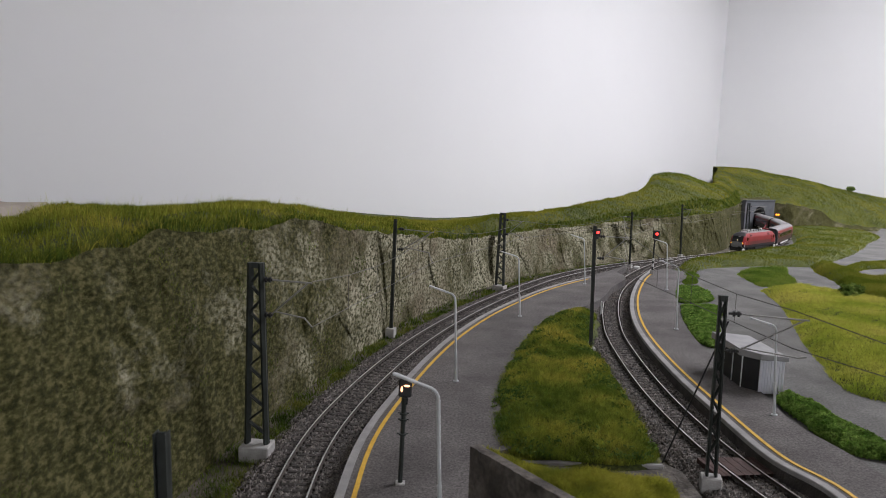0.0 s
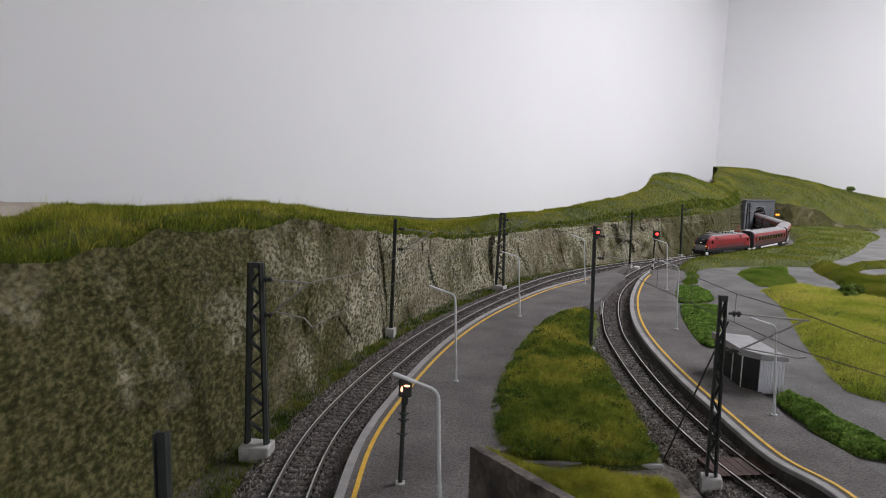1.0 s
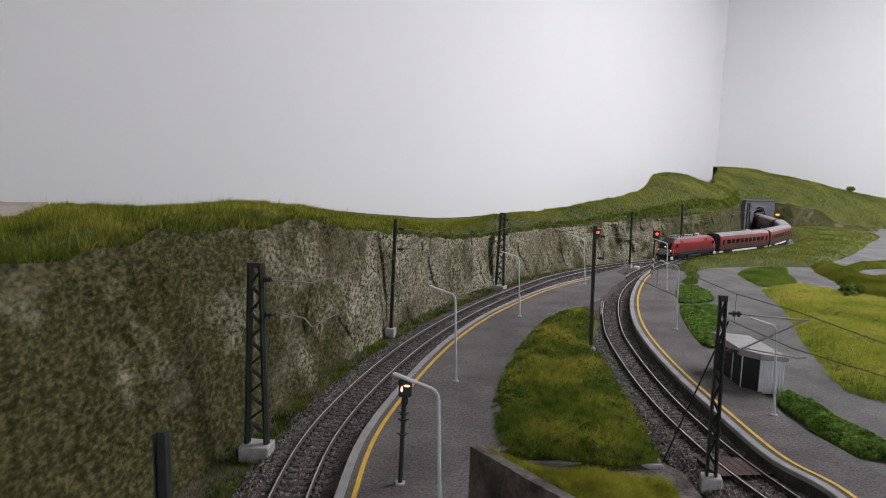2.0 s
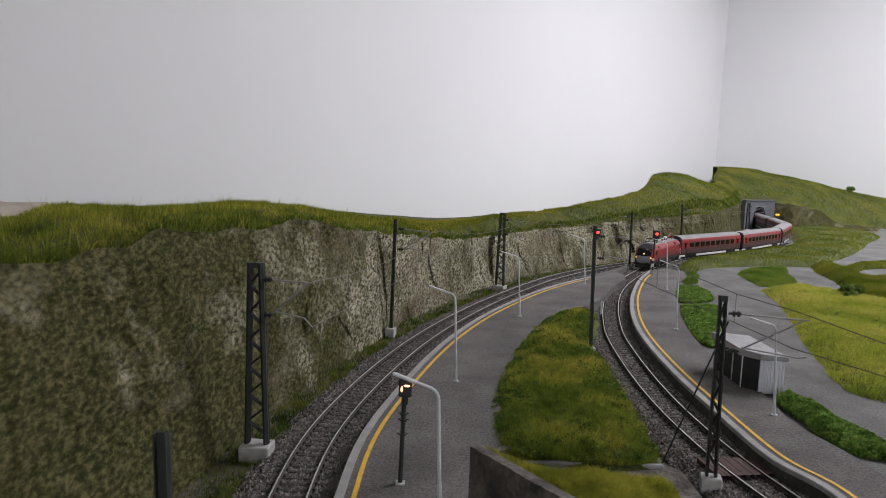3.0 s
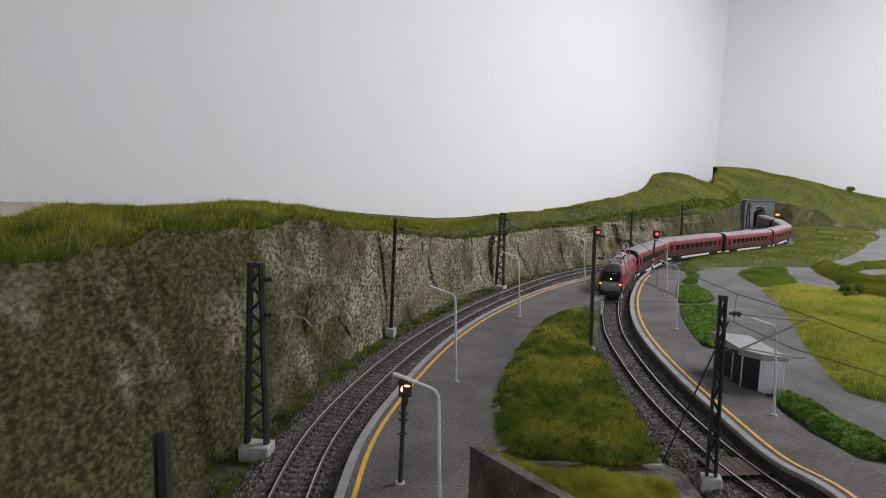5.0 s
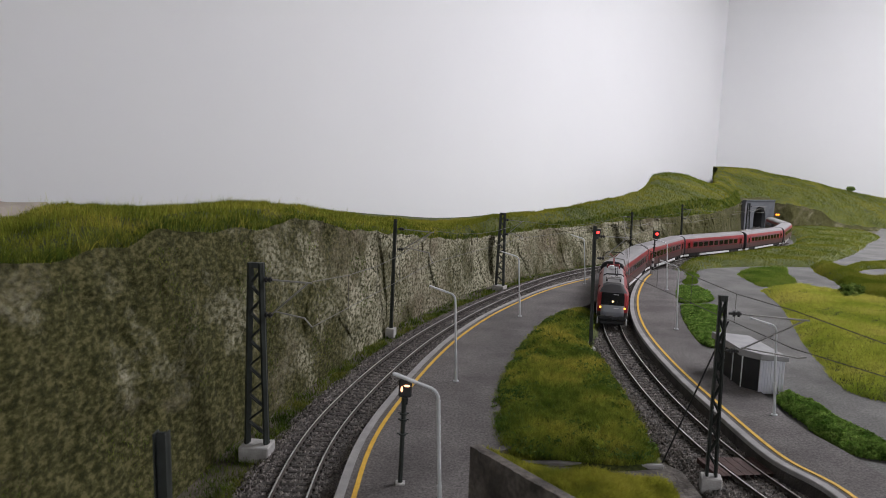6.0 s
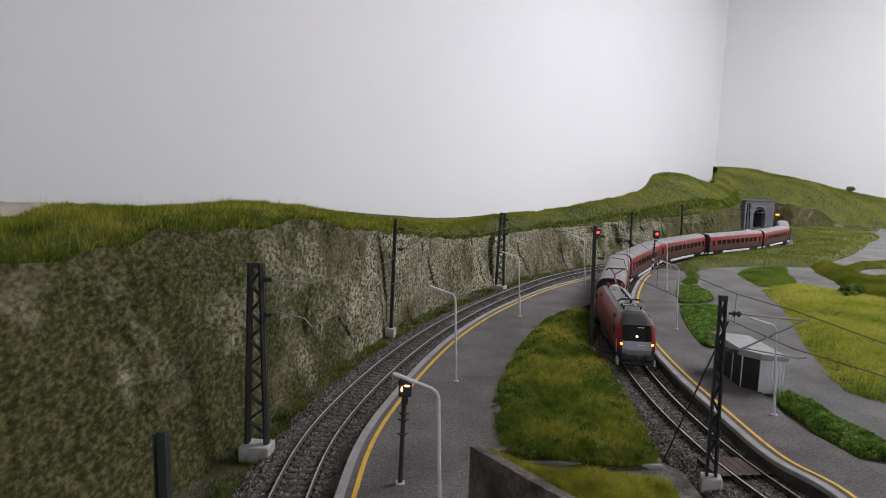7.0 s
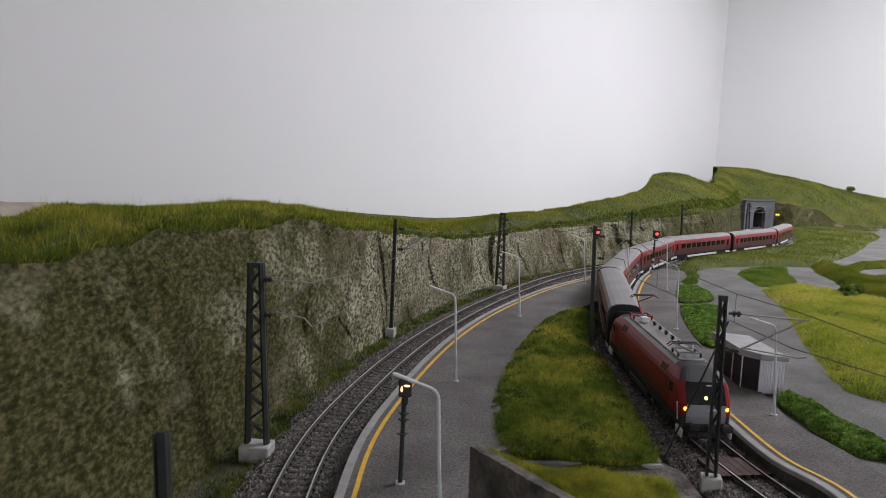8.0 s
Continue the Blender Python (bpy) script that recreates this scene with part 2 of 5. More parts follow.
def mesh_np(name, verts, faces, material, parent=None, smooth=True):
    """faces: an (n, 3) or (n, 4) array."""
    verts, faces = np.asarray(verts, np.float32), np.asarray(faces, np.int32)
    me = bpy.data.meshes.new(name)
    n, k = faces.shape
    me.vertices.add(len(verts))
    me.vertices.foreach_set("co", verts.ravel())
    me.loops.add(n * k)
    me.loops.foreach_set("vertex_index", faces.ravel())
    me.polygons.add(n)
    me.polygons.foreach_set("loop_start", np.arange(0, n * k, k, dtype=np.int32))
    me.polygons.foreach_set("loop_total", np.full(n, k, np.int32))
    me.polygons.foreach_set("use_smooth", np.full(n, smooth))
    me.update(calc_edges=True)
    me.materials.append(material)
    ob = new(name, me)
    if parent:
        ob.parent = parent
    return ob


def empty(name, m=None):
    ob = new(name)
    ob.empty_display_size = 0.01
    if m is not None:
        ob.matrix_world = m
    return ob


def box(bm, x0, x1, y0, y1, z0, z1, bev=0.0):
    r = bmesh.ops.create_cube(bm, size=1, matrix=Matrix.Translation(((x0 + x1) / 2, (y0 + y1) / 2, (z0 + z1) / 2)) @ Matrix.Diagonal((abs(x1 - x0), abs(y1 - y0), abs(z1 - z0), 1)))
    if bev:
        edges = list({e for v in r["verts"] for e in v.link_edges})
        bmesh.ops.bevel(bm, geom=edges, offset=bev, segments=1, affect="EDGES")


def rod(bm, a, b, r, seg=6, r2=None):
    a, b = Vector(a), Vector(b)
    d = b - a
    m = Matrix.Translation((a + b) / 2) @ d.to_track_quat("Z", "Y").to_matrix().to_4x4()
    bmesh.ops.create_cone(bm, cap_ends=True, segments=seg, radius1=r, radius2=r if r2 is None else r2, depth=d.length, matrix=m)


def quadbar(bm, a, b, t):
    rod(bm, a, b, t * 0.7071, 4)


def catmull(pts, step):
    """Points of a smooth curve through pts, about step apart."""
    P = np.array(pts, float)
    P = np.vstack([2 * P[0] - P[1], P, 2 * P[-1] - P[-2]])
    out = []
    for i in range(1, len(P) - 2):
        p0, p1, p2, p3 = P[i - 1], P[i], P[i + 1], P[i + 2]
        d = [max(1e-6, np.linalg.norm(b - a) ** 0.5) for a, b in ((p0, p1), (p1, p2), (p2, p3))]
        t0, t1 = 0, d[0]
        t2, t3 = t1 + d[1], t1 + d[1] + d[2]
        n = max(2, int(np.linalg.norm(p2 - p1) / step))
        for t in np.linspace(t1, t2, n, endpoint=False):
            a1 = (t1 - t) / (t1 - t0) * p0 + (t - t0) / (t1 - t0) * p1
            a2 = (t2 - t) / (t2 - t1) * p1 + (t - t1) / (t2 - t1) * p2
            a3 = (t3 - t) / (t3 - t2) * p2 + (t - t2) / (t3 - t2) * p3
            b1 = (t2 - t) / (t2 - t0) * a1 + (t - t0) / (t2 - t0) * a2
            b2 = (t3 - t) / (t3 - t1) * a2 + (t - t1) / (t3 - t1) * a3
            out.append((t2 - t) / (t2 - t1) * b1 + (t - t1) / (t2 - t1) * b2)
    out.append(P[-2])
    return np.array(out)


class Path:
    """A curve on the plan, met by its length."""

    def __init__(self, pts, step=0.004, smooth=0):
        self.p = catmull(pts, step)
        for _ in range(smooth):
            q = self.p.copy()
            q[1:-1] = (self.p[:-2] + 2 * self.p[1:-1] + self.p[2:]) / 4
            self.p = q
        self.s = np.concatenate([[0], np.cumsum(np.linalg.norm(np.diff(self.p, axis=0), axis=1))])
        self.length = self.s[-1]

    def at(self, s):
        return np.array([np.interp(s, self.s, self.p[:, k]) for k in range(self.p.shape[1])]).T

    def dir(self, s):
        d = self.at(np.asarray(s) + 0.004)[..., :2] - self.at(np.asarray(s) - 0.004)[..., :2]
        return d / np.maximum(1e-9, np.linalg.norm(d, axis=-1, keepdims=True))

    def off(self, s, o):
        """Points o to the right of the curve."""
        d = self.dir(s)
        return self.at(s)[..., :2] + np.stack([d[..., 1], -d[..., 0]], -1) * np.asarray(o)[..., None]

    def near(self, xy):
        return self.s[np.argmin(np.linalg.norm(self.p[:, :2] - np.asarray(xy), axis=1))]


def sweep(name, path, prof, s0, s1, step, material, parent=None, closed=True, smooth=False, label=""):
    """Sweeps a profile of (offset to the right, z) along a path."""
    S = np.linspace(s0, s1, max(2, int((s1 - s0) / step)))
    V, k = [], len(prof)
    for o, z in prof:
        q = path.off(S, np.full(len(S), o))
        V.append(np.column_stack([q, np.full(len(S), z)]))
    V = np.stack(V, 1).reshape(-1, 3)
    F = []
    n = len(S)
    for j in range(k if closed else k - 1):
        a = np.arange(n - 1) * k + j
        b = np.arange(n - 1) * k + (j + 1) % k
        F.append(np.stack([a, b, b + k, a + k], 1))
    ob = mesh_np(name, V, np.vstack(F), material, parent, smooth)
    if label:
        ob["label"] = label
    return ob


def inside(poly, pts):
    x, y = pts[:, 0], pts[:, 1]
    r = np.zeros(len(pts), bool)
    j = len(poly) - 1
    for i in range(len(poly)):
        xi, yi, xj, yj = *poly[i], *poly[j]
        c = ((yi > y) != (yj > y)) & (x < (xj - xi) * (y - yi) / (yj - yi + 1e-12) + xi)
        r ^= c
        j = i
    return r


def edge_dist(poly, pts):
    d = np.full(len(pts), 9.0)
    for i in range(len(poly)):
        a, b = poly[i], poly[(i + 1) % len(poly)]
        v = b - a
        t = np.clip(((pts - a) @ v) / (v @ v + 1e-12), 0, 1)
        d = np.minimum(d, np.linalg.norm(pts - a - t[:, None] * v, axis=1))
    return np.where(inside(poly, pts), d, -d)


def ring(pts, step=0.006):
    P = catmull(list(pts) + [pts[0]], step)
    return P[:-1]


def wobble(p, scale, seed=0.0):
    """Cheap smooth noise over plan points, about -1 to 1."""
    x, y = p[..., 0] / scale, p[..., 1] / scale
    return (np.sin(1.7 * x + 0.9 * y + seed) + np.sin(-1.1 * x + 1.9 * y + 2.1 * seed + 1) + np.sin(2.9 * x - 2.3 * y + seed * 0.7) * 0.6 + np.sin(4.1 * x + 3.7 * y + seed * 1.3) * 0.4) / 3.0


RNG = np.random.default_rng(7)


def blades(name, pos, height, width, material, parent, lean=0.95, up=None):
    """A field of grass blades, one bent strip of two faces each: pos (n, 3)."""
    n = len(pos)
    a = RNG.uniform(0, 2 * np.pi, n)
    h = height * RNG.uniform(0.55, 1.25, n)
    w = width * RNG.uniform(0.6, 1.2, n)
    t = np.stack([np.cos(a), np.sin(a), np.zeros(n)], 1)
    b = RNG.uniform(0, 2 * np.pi, n)
    l = np.stack([np.cos(b), np.sin(b), np.zeros(n)], 1) * (RNG.uniform(0.1, 1, n) * lean * h)[:, None]
    upv = np.zeros((n, 3)) + (np.array([0, 0, 1.0]) if up is None else up)
    v0, v1 = pos - t * w[:, None] / 2, pos + t * w[:, None] / 2
    mid = pos + upv * (h * 0.55)[:, None] + l * 0.35
    v2, v3 = mid - t * (w * 0.35)[:, None], mid + t * (w * 0.35)[:, None]
    v4 = pos + upv * h[:, None] + l
    V = np.stack([v0, v1, v2, v3, v4], 1).reshape(-1, 3)
    i = np.arange(n)[:, None] * 5
    F = np.vstack([i + np.array([[0, 1, 3]]), i + np.array([[0, 3, 2]]), i + np.array([[2, 3, 4]])])
    return tagged(mesh_np(name, V, F, material, parent, True), kind="stuff")


def tufts(name, pos, size, material, parent):
    """Small leafy flock: three crossed rhombs at every place."""
    n = len(pos)
    V, F = [], []
    for k in range(3):
        d = RNG.normal(size=(n, 3))
        d /= np.linalg.norm(d, axis=1)[:, None]
        e = np.cross(d, RNG.normal(size=(n, 3)))
        e /= np.linalg.norm(e, axis=1)[:, None]
        s = (size * RNG.uniform(0.5, 1.2, n))[:, None]
        c = pos + RNG.normal(size=(n, 3)) * size * 0.4
        V.append(np.stack([c - d * s, c + e * s * 0.5, c + d * s, c - e * s * 0.5], 1).reshape(-1, 3))
        F.append(np.arange(n)[:, None] * 4 + np.array([[0, 1, 2, 3]]) + k * n * 4)
    return tagged(mesh_np(name, np.vstack(V), np.vstack(F), material, parent, False), kind="stuff")


def sheet(name, poly, z0, z1, material, parent=None):
    """A slab with the outline poly from z0 up to z1."""
    bm = bmesh.new()
    lo = [bm.verts.new((*p, z0)) for p in poly]
    hi = [bm.verts.new((*p, z1)) for p in poly]
    bm.faces.new(hi)
    for i in range(len(poly)):
        j = (i + 1) % len(poly)
        bm.faces.new((lo[i], lo[j], hi[j], hi[i]))
    bmesh.ops.recalc_face_normals(bm, faces=bm.faces)
    bmesh.ops.triangulate(bm, faces=[f for f in bm.faces if len(f.verts) > 4])
    return obj(name, bm, material, parent)


# ---- plan ----
MAIN = Path([(0.0319, -0.2521), (-0.0274, -0.0538), (-0.0567, 0.1354), (-0.0670, 0.2743), (-0.0684, 0.3507), (-0.0652, 0.3920), (-0.0568, 0.4444), (-0.0426, 0.5120),
             (-0.0179, 0.6042), (0.0230, 0.7170), (0.0853, 0.8554), (0.1841, 1.0309), (0.3131, 1.1814), (0.4519, 1.3018), (0.5481, 1.3815),
             (0.6189, 1.4430), (0.7015, 1.5218), (0.7905, 1.6245), (0.8671, 1.7374), (0.9328, 1.8760), (0.9785, 2.0319), (1.0174, 2.1723)], smooth=60)
TRAIN = Path([(2.3019, 2.4330), (1.9962, 2.5474), (1.7350, 2.6274), (1.5405, 2.6599), (1.3401, 2.6309), (1.1727, 2.5202), (1.0628, 2.3262), (1.0174, 2.1723), (0.9785, 2.0319), (0.9328, 1.8760), (0.8671, 1.7374),
              (0.7905, 1.6245), (0.7015, 1.5218), (0.6189, 1.4430), (0.5481, 1.3815), (0.4520, 1.2957), (0.3602, 1.1655), (0.2861, 1.0261), (0.2441, 0.9323),
              (0.2169, 0.8535), (0.1929, 0.7641), (0.1782, 0.6956), (0.1695, 0.6486), (0.1585, 0.5251), (0.1562, 0.4566), (0.1577, 0.4054), (0.1608, 0.3704), (0.1639, 0.3424),
              (0.1702, 0.3164), (0.1857, 0.2424), (0.2095, 0.1431), (0.2510, 0.0043), (0.3089, -0.1941)], smooth=60)
ZG = -0.008                        # ground beside the tracks
ZP = 0.006                         # platform top


# ---- room ----
def room():
    def slab(name, c, kind="structure"):
        bm = bmesh.new()
        vs = [bm.verts.new(p) for p in c]
        for q in ((0, 1, 2, 3), (7, 6, 5, 4), (0, 4, 5, 1), (1, 5, 6, 2), (2, 6, 7, 3), (3, 7, 4, 0)):
            bm.faces.new([vs[i] for i in q])
        bmesh.ops.recalc_face_normals(bm, faces=bm.faces)
        return tagged(obj(name, bm, M_WALL), kind=kind)

    def wall(name, u0, u1, w0, w1, z0=Z_FLOOR, z1=Z_CEIL):
        return slab(name, [room_at(u, w, z) for z in (z0, z1) for u, w in ((u0, w0), (u1, w0), (u1, w1), (u0, w1))])

    tagged(wall("wall_left", 0, ROOM_U, -0.15, 0), "smooth white plastered wall behind the layout", "wall")
    tagged(wall("wall_right", -0.15, 0, -0.15, ROOM_W + 0.15), "smooth white plastered wall meeting the corner", "wall")
    back = tagged(empty("wall_back"), "plain white plastered wall with a window opening", "wall", kind="structure")
    for a in ((-0.15, WIN_W0, Z_FLOOR, Z_CEIL), (WIN_W1, ROOM_W + 0.15, Z_FLOOR, Z_CEIL), (WIN_W0, WIN_W1, Z_FLOOR, WIN_Z0), (WIN_W0, WIN_W1, WIN_Z1, Z_CEIL)):
        wall("wall_section", ROOM_U, ROOM_U + 0.15, *a).parent = back
    tagged(wall("wall_front", 0, ROOM_U, ROOM_W, ROOM_W + 0.15), "plain white plastered wall", "wall")
    # ceiling round the skylight's opening
    u0, u1, w0, w1 = SKY_U - SKY_A, SKY_U + SKY_A, SKY_W - SKY_B, SKY_W + SKY_B
    c = empty("ceiling")
    tagged(c, "white room ceiling with a skylight opening", "ceiling", kind="structure")
    for a in ((-0.15, u0, -0.15, ROOM_W + 0.15), (u1, ROOM_U + 0.15, -0.15, ROOM_W + 0.15), (u0, u1, -0.15, w0), (u0, u1, w1, ROOM_W + 0.15)):
        piece = wall("ceiling_panel", *a, Z_CEIL, Z_CEIL + 0.1)
        piece.data.materials[0] = M_CEIL
        piece.parent = c
    f = wall("floor", -0.15, ROOM_U + 0.15, -0.15, ROOM_W + 0.15, Z_FLOOR - 0.1, Z_FLOOR)
    f.data.materials[0] = M_FLOOR
    tagged(f, "brown laminate room floor", "floor")
    b = wall("layout_base", 0.004, 4.0, 0.004, 2.15, Z_FLOOR, ZG - 0.006)
    b.data.materials[0] = M_BOARD
    tagged(b, "plywood base box under the model railway", "base", kind="structure")


room()


def ground():
    # one sheet of brown scatter over the whole base
    c = [room_at(u, w, 0) for u, w in ((0.004, 0.004), (4.0, 0.004), (4.0, 2.15), (0.004, 2.15))]
    g = sheet("ground", [(p.x, p.y) for p in c], ZG - 0.005, ZG, M_EARTH)
    tagged(g, "brown earth scatter covering the model layout base", "ground", kind="structure")


ground()

# ---- cliff and hills: foot (x, y), lip of the rock (x, y, z) and crest (x, y, z) ----
FOOT = [(-0.1626, -0.0877), (-0.1503, 0.0927), (-0.1350, 0.2241), (-0.1315, 0.2500), (-0.1285, 0.2750), (-0.1245, 0.3010), (-0.1220, 0.3190), (-0.1173, 0.3653),
        (-0.1089, 0.4041), (-0.0997, 0.4573), (-0.0855, 0.5111), (-0.0683, 0.5842), (-0.0545, 0.6282), (-0.0495, 0.6582), (-0.0247, 0.7352), (0.0133, 0.8223),
        (0.0529, 0.9215), (0.0977, 0.9874), (0.1393, 1.0553), (0.2585, 1.1920), (0.3942, 1.3030), (0.4768, 1.3752), (0.5663, 1.4601), (0.6576, 1.5774),
        (0.8134, 1.8895), (0.9708, 2.2233)]
LIP = [(-0.1896, -0.0670, 0.1220), (-0.1763, 0.1146, 0.1220), (-0.1561, 0.2507, 0.1133), (-0.1519, 0.2772, 0.1123), (-0.1482, 0.3027, 0.1122), (-0.1435, 0.3292, 0.1166),
        (-0.1405, 0.3475, 0.1172), (-0.1307, 0.3966, 0.1137), (-0.1188, 0.4366, 0.1100), (-0.1059, 0.4907, 0.1152), (-0.0877, 0.5451, 0.1043), (-0.0668, 0.6182, 0.0950),
        (-0.0513, 0.6621, 0.0894), (-0.0458, 0.6920, 0.0859), (-0.0198, 0.7688, 0.0757), (0.0184, 0.8559, 0.0669), (0.0579, 0.9551, 0.0610), (0.1030, 1.0210, 0.0623),
        (0.1452, 1.0888, 0.0623), (0.2657, 1.2252, 0.0641), (0.4014, 1.3362, 0.0712), (0.4828, 1.4087, 0.0722), (0.5722, 1.4936, 0.0753), (0.6666, 1.6102, 0.0850),
        (0.8220, 1.9224, 0.0832), (0.9777, 2.2566, 0.0815)]
CREST = [(-0.2381, -0.0298, 0.1220), (-0.2194, 0.1507, 0.1220), (-0.1975, 0.3028, 0.1247), (-0.1939, 0.3333, 0.1315), (-0.1908, 0.3627, 0.1310), (-0.1867, 0.3933, 0.1287),
        (-0.1841, 0.4145, 0.1266), (-0.1613, 0.4685, 0.1284), (-0.1416, 0.5116, 0.1280), (-0.1199, 0.5670, 0.1219), (-0.0924, 0.6192, 0.1115), (-0.0638, 0.6891, 0.1010),
        (-0.0448, 0.7326, 0.0957), (-0.0380, 0.7640, 0.0931), (-0.0088, 0.8444, 0.0867), (0.0300, 0.9325, 0.0853), (0.0693, 1.0320, 0.0883), (0.1161, 1.1028, 0.0899),
        (0.1610, 1.1784, 0.0902), (0.3015, 1.3915, 0.1045), (0.4621, 1.6162, 0.1282), (0.5573, 1.8265, 0.1666), (0.6473, 1.9196, 0.1712), (0.7886, 2.0527, 0.1460),
        (0.9677, 2.4797, 0.1740), (1.0675, 2.6894, 0.2100)]
HILL_FOOT = [(0.9526, 2.2235, 0.0919), (1.1089, 2.3283, 0.0934), (1.1151, 2.3298, 0.0801), (1.1618, 2.2804, 0.0737), (1.2628, 2.2991, 0.0564), (1.3134, 2.2982, 0.0227), (1.5330, 2.3635, 0.0023), (1.9230, 2.2894, 0.0024)]
HILL_CREST = [(1.0440, 2.6885, 0.2077), (1.2446, 2.7660, 0.2029), (1.2824, 2.7356, 0.1912), (1.3904, 2.6790, 0.1704), (1.5537, 2.6892, 0.1371), (1.6590, 2.6754, 0.1173), (1.8481, 2.6879, 0.1015), (2.1824, 2.6012, 0.0985)]


def to_wall(p):
    """From p away from the camera to just before the room's walls."""
    d = p / np.linalg.norm(p)
    best = 5.0
    for n in (np.array(U.to_2d()), -np.array(W.to_2d())):
        k = (np.array(CORNER.to_2d()) - p) @ n
        if d @ n > 1e-6:
            best = min(best, k / (d @ n))
    return p + d * max(0.02, best - 0.006)


def nz(v, s, o=0.0):
    return noise.fractal(Vector((v[0] * s + o, v[1] * s, v[2] * s)), 1.0, 2.0, 5)


def facet(p):
    """Broken blocks: plates that lie a little in front of or behind one another, with creases between them."""
    v = Vector((p[0] * 26 + 0.25 * p[2] * 26, p[1] * 17, p[2] * 20))
    d, c = noise.voronoi(v)
    plate = noise.cell(c[0] * 3.7)
    tilt = (v - c[0]).dot(Vector((noise.cell(c[0] * 5.1 + Vector((9, 2, 4))), noise.cell(c[0] * 4.3 + Vector((1, 7, 3))), noise.cell(c[0] * 6.1))))
    smooth = min(1.0, max(0.25, (p[1] - 0.30) / 0.25))
    return smooth * (0.0030 * plate + 0.0042 * tilt - 0.0014 * max(0.0, 0.10 - (d[1] - d[0])) / 0.10)


# deep clefts in the rock: where they meet the ground, how far they lean along the face, depth and width
CLEFTS = [((-0.0520, 0.6420), -0.050, 0.012, 0.006), ((0.0690, 0.9480), -0.018, 0.014, 0.007), ((-0.0280, 0.7250), -0.02, 0.004, 0.006), ((0.3300, 1.2520), -0.03, 0.010, 0.010)]


def cliff(name, foot, lip, crest, step, nr, ng, bz0, label, base_z=None, blocks=1.0):
    fc = Path([(*a[:2], *l, *b) for a, l, b in zip(foot, lip, crest)], step).p
    foot, lip, crest = fc[:, :2], fc[:, 2:5], fc[:, 5:]
    n = len(foot)
    run = np.concatenate([[0], np.cumsum(np.linalg.norm(np.diff(foot, axis=0), axis=1))])
    clefts = [(run[np.argmin(np.linalg.norm(foot - np.array(c), axis=1))], sl, dp, wd) for c, sl, dp, wd in CLEFTS]
    rock, turf = [], []
    for i in range(n):
        b, l, c = foot[i], lip[i], crest[i]
        out = (c[:2] - b) / max(1e-6, np.linalg.norm(c[:2] - b))
        back_by = np.linalg.norm(l[:2] - b)
        bz = bz0 if base_z is None else base_z(b)
        top_z = l[2] + 0.004 * noise.noise(Vector((b[0] * 40, b[1] * 40, 3)))
        row = []
        for k in range(nr):
            q = k / (nr - 1)
            p = np.array([*(b + out * (back_by * q ** 1.15)), bz + (top_z - bz) * q])
            d = 0.0060 * nz(p, 15) + 0.0028 * nz(p, 70, 7) + 0.0013 * nz(p, 230, 3) - blocks * facet(p)
            for s0, sl, dp, wd in clefts:
                d += blocks * dp * math.exp(-((run[i] - s0 - sl * q) / wd) ** 2)
            d = max(d, -0.009)
            p[:2] += out * d * min(1, 0.2 + 2.0 * q) * (1.0 if q < 0.93 else 0.6)
            row.append(p)
        rock.append(row)
        start = row[-1]
        back = to_wall(c[:2])
        row = []
        for k in range(ng):
            q = k / (ng - 1)
            if q < 0.75:
                t = q / 0.75
                e = 1 - (1 - t) ** 1.7
                xy = start[:2] * (1 - t) + c[:2] * t
                # the turf mat swells out over the lip of the rock
                xy = xy - out * 0.0045 * min(1, blocks) * math.sin(math.pi * min(1, t * 4)) ** 2 * (t < 0.25)
                z = (start[2] - 0.001) * (1 - e) + (c[2] - 0.0090) * e
                a = math.sin(math.pi * min(1, t)) ** 0.5
            else:
                t = (q - 0.75) / 0.25
                xy = c[:2] * (1 - t) + back * t
                z = c[2] - 0.0090 - 0.05 * t
                a = 1 - t
            z += 0.006 * a * noise.fractal(Vector((xy[0] * 20, xy[1] * 20, 1)), 1, 2, 4)
            row.append(np.array([*xy, z]))
        turf.append(row)
    top = empty(name)

    def grid(nm, rows, m):
        R = np.array(rows)
        a, b = R.shape[:2]
        i = (np.arange(a - 1)[:, None] * b + np.arange(b - 1)[None]).ravel()
        F = np.stack([i, i + b, i + b + 1, i + 1], 1)
        return mesh_np(nm, R.reshape(-1, 3), F, m, top), R

    r_ob, R = grid("rock_face", rock, M_ROCK)
    r_ob["label"] = "pitted grey-green cast rock face"
    t_ob, T = grid("turf", turf, M_SOIL)
    tagged(top, label, "hill", kind="structure")
    return top, R, T


def on_grid(R, n, row0, row1, weight=None):
    """n random places on a grid of points, with even density by area."""
    A = R[:-1, row0:row1 - 1]
    B, C = R[1:, row0:row1 - 1], R[:-1, row0 + 1:row1]
    area = np.linalg.norm(np.cross(B - A, C - A), axis=-1)
    if weight is not None:
        area = area * weight(A)
    p = (area / area.sum()).ravel()
    k = RNG.choice(p.size, n, p=p)
    u, v = RNG.random((n, 1)), RNG.random((n, 1))
    a = A.reshape(-1, 3)[k]
    return a + (B.reshape(-1, 3)[k] - a) * u + (C.reshape(-1, 3)[k] - a) * v


def closeness(A):
    return 1 / (0.12 + np.linalg.norm(A[..., :2], axis=-1)) ** 1.6


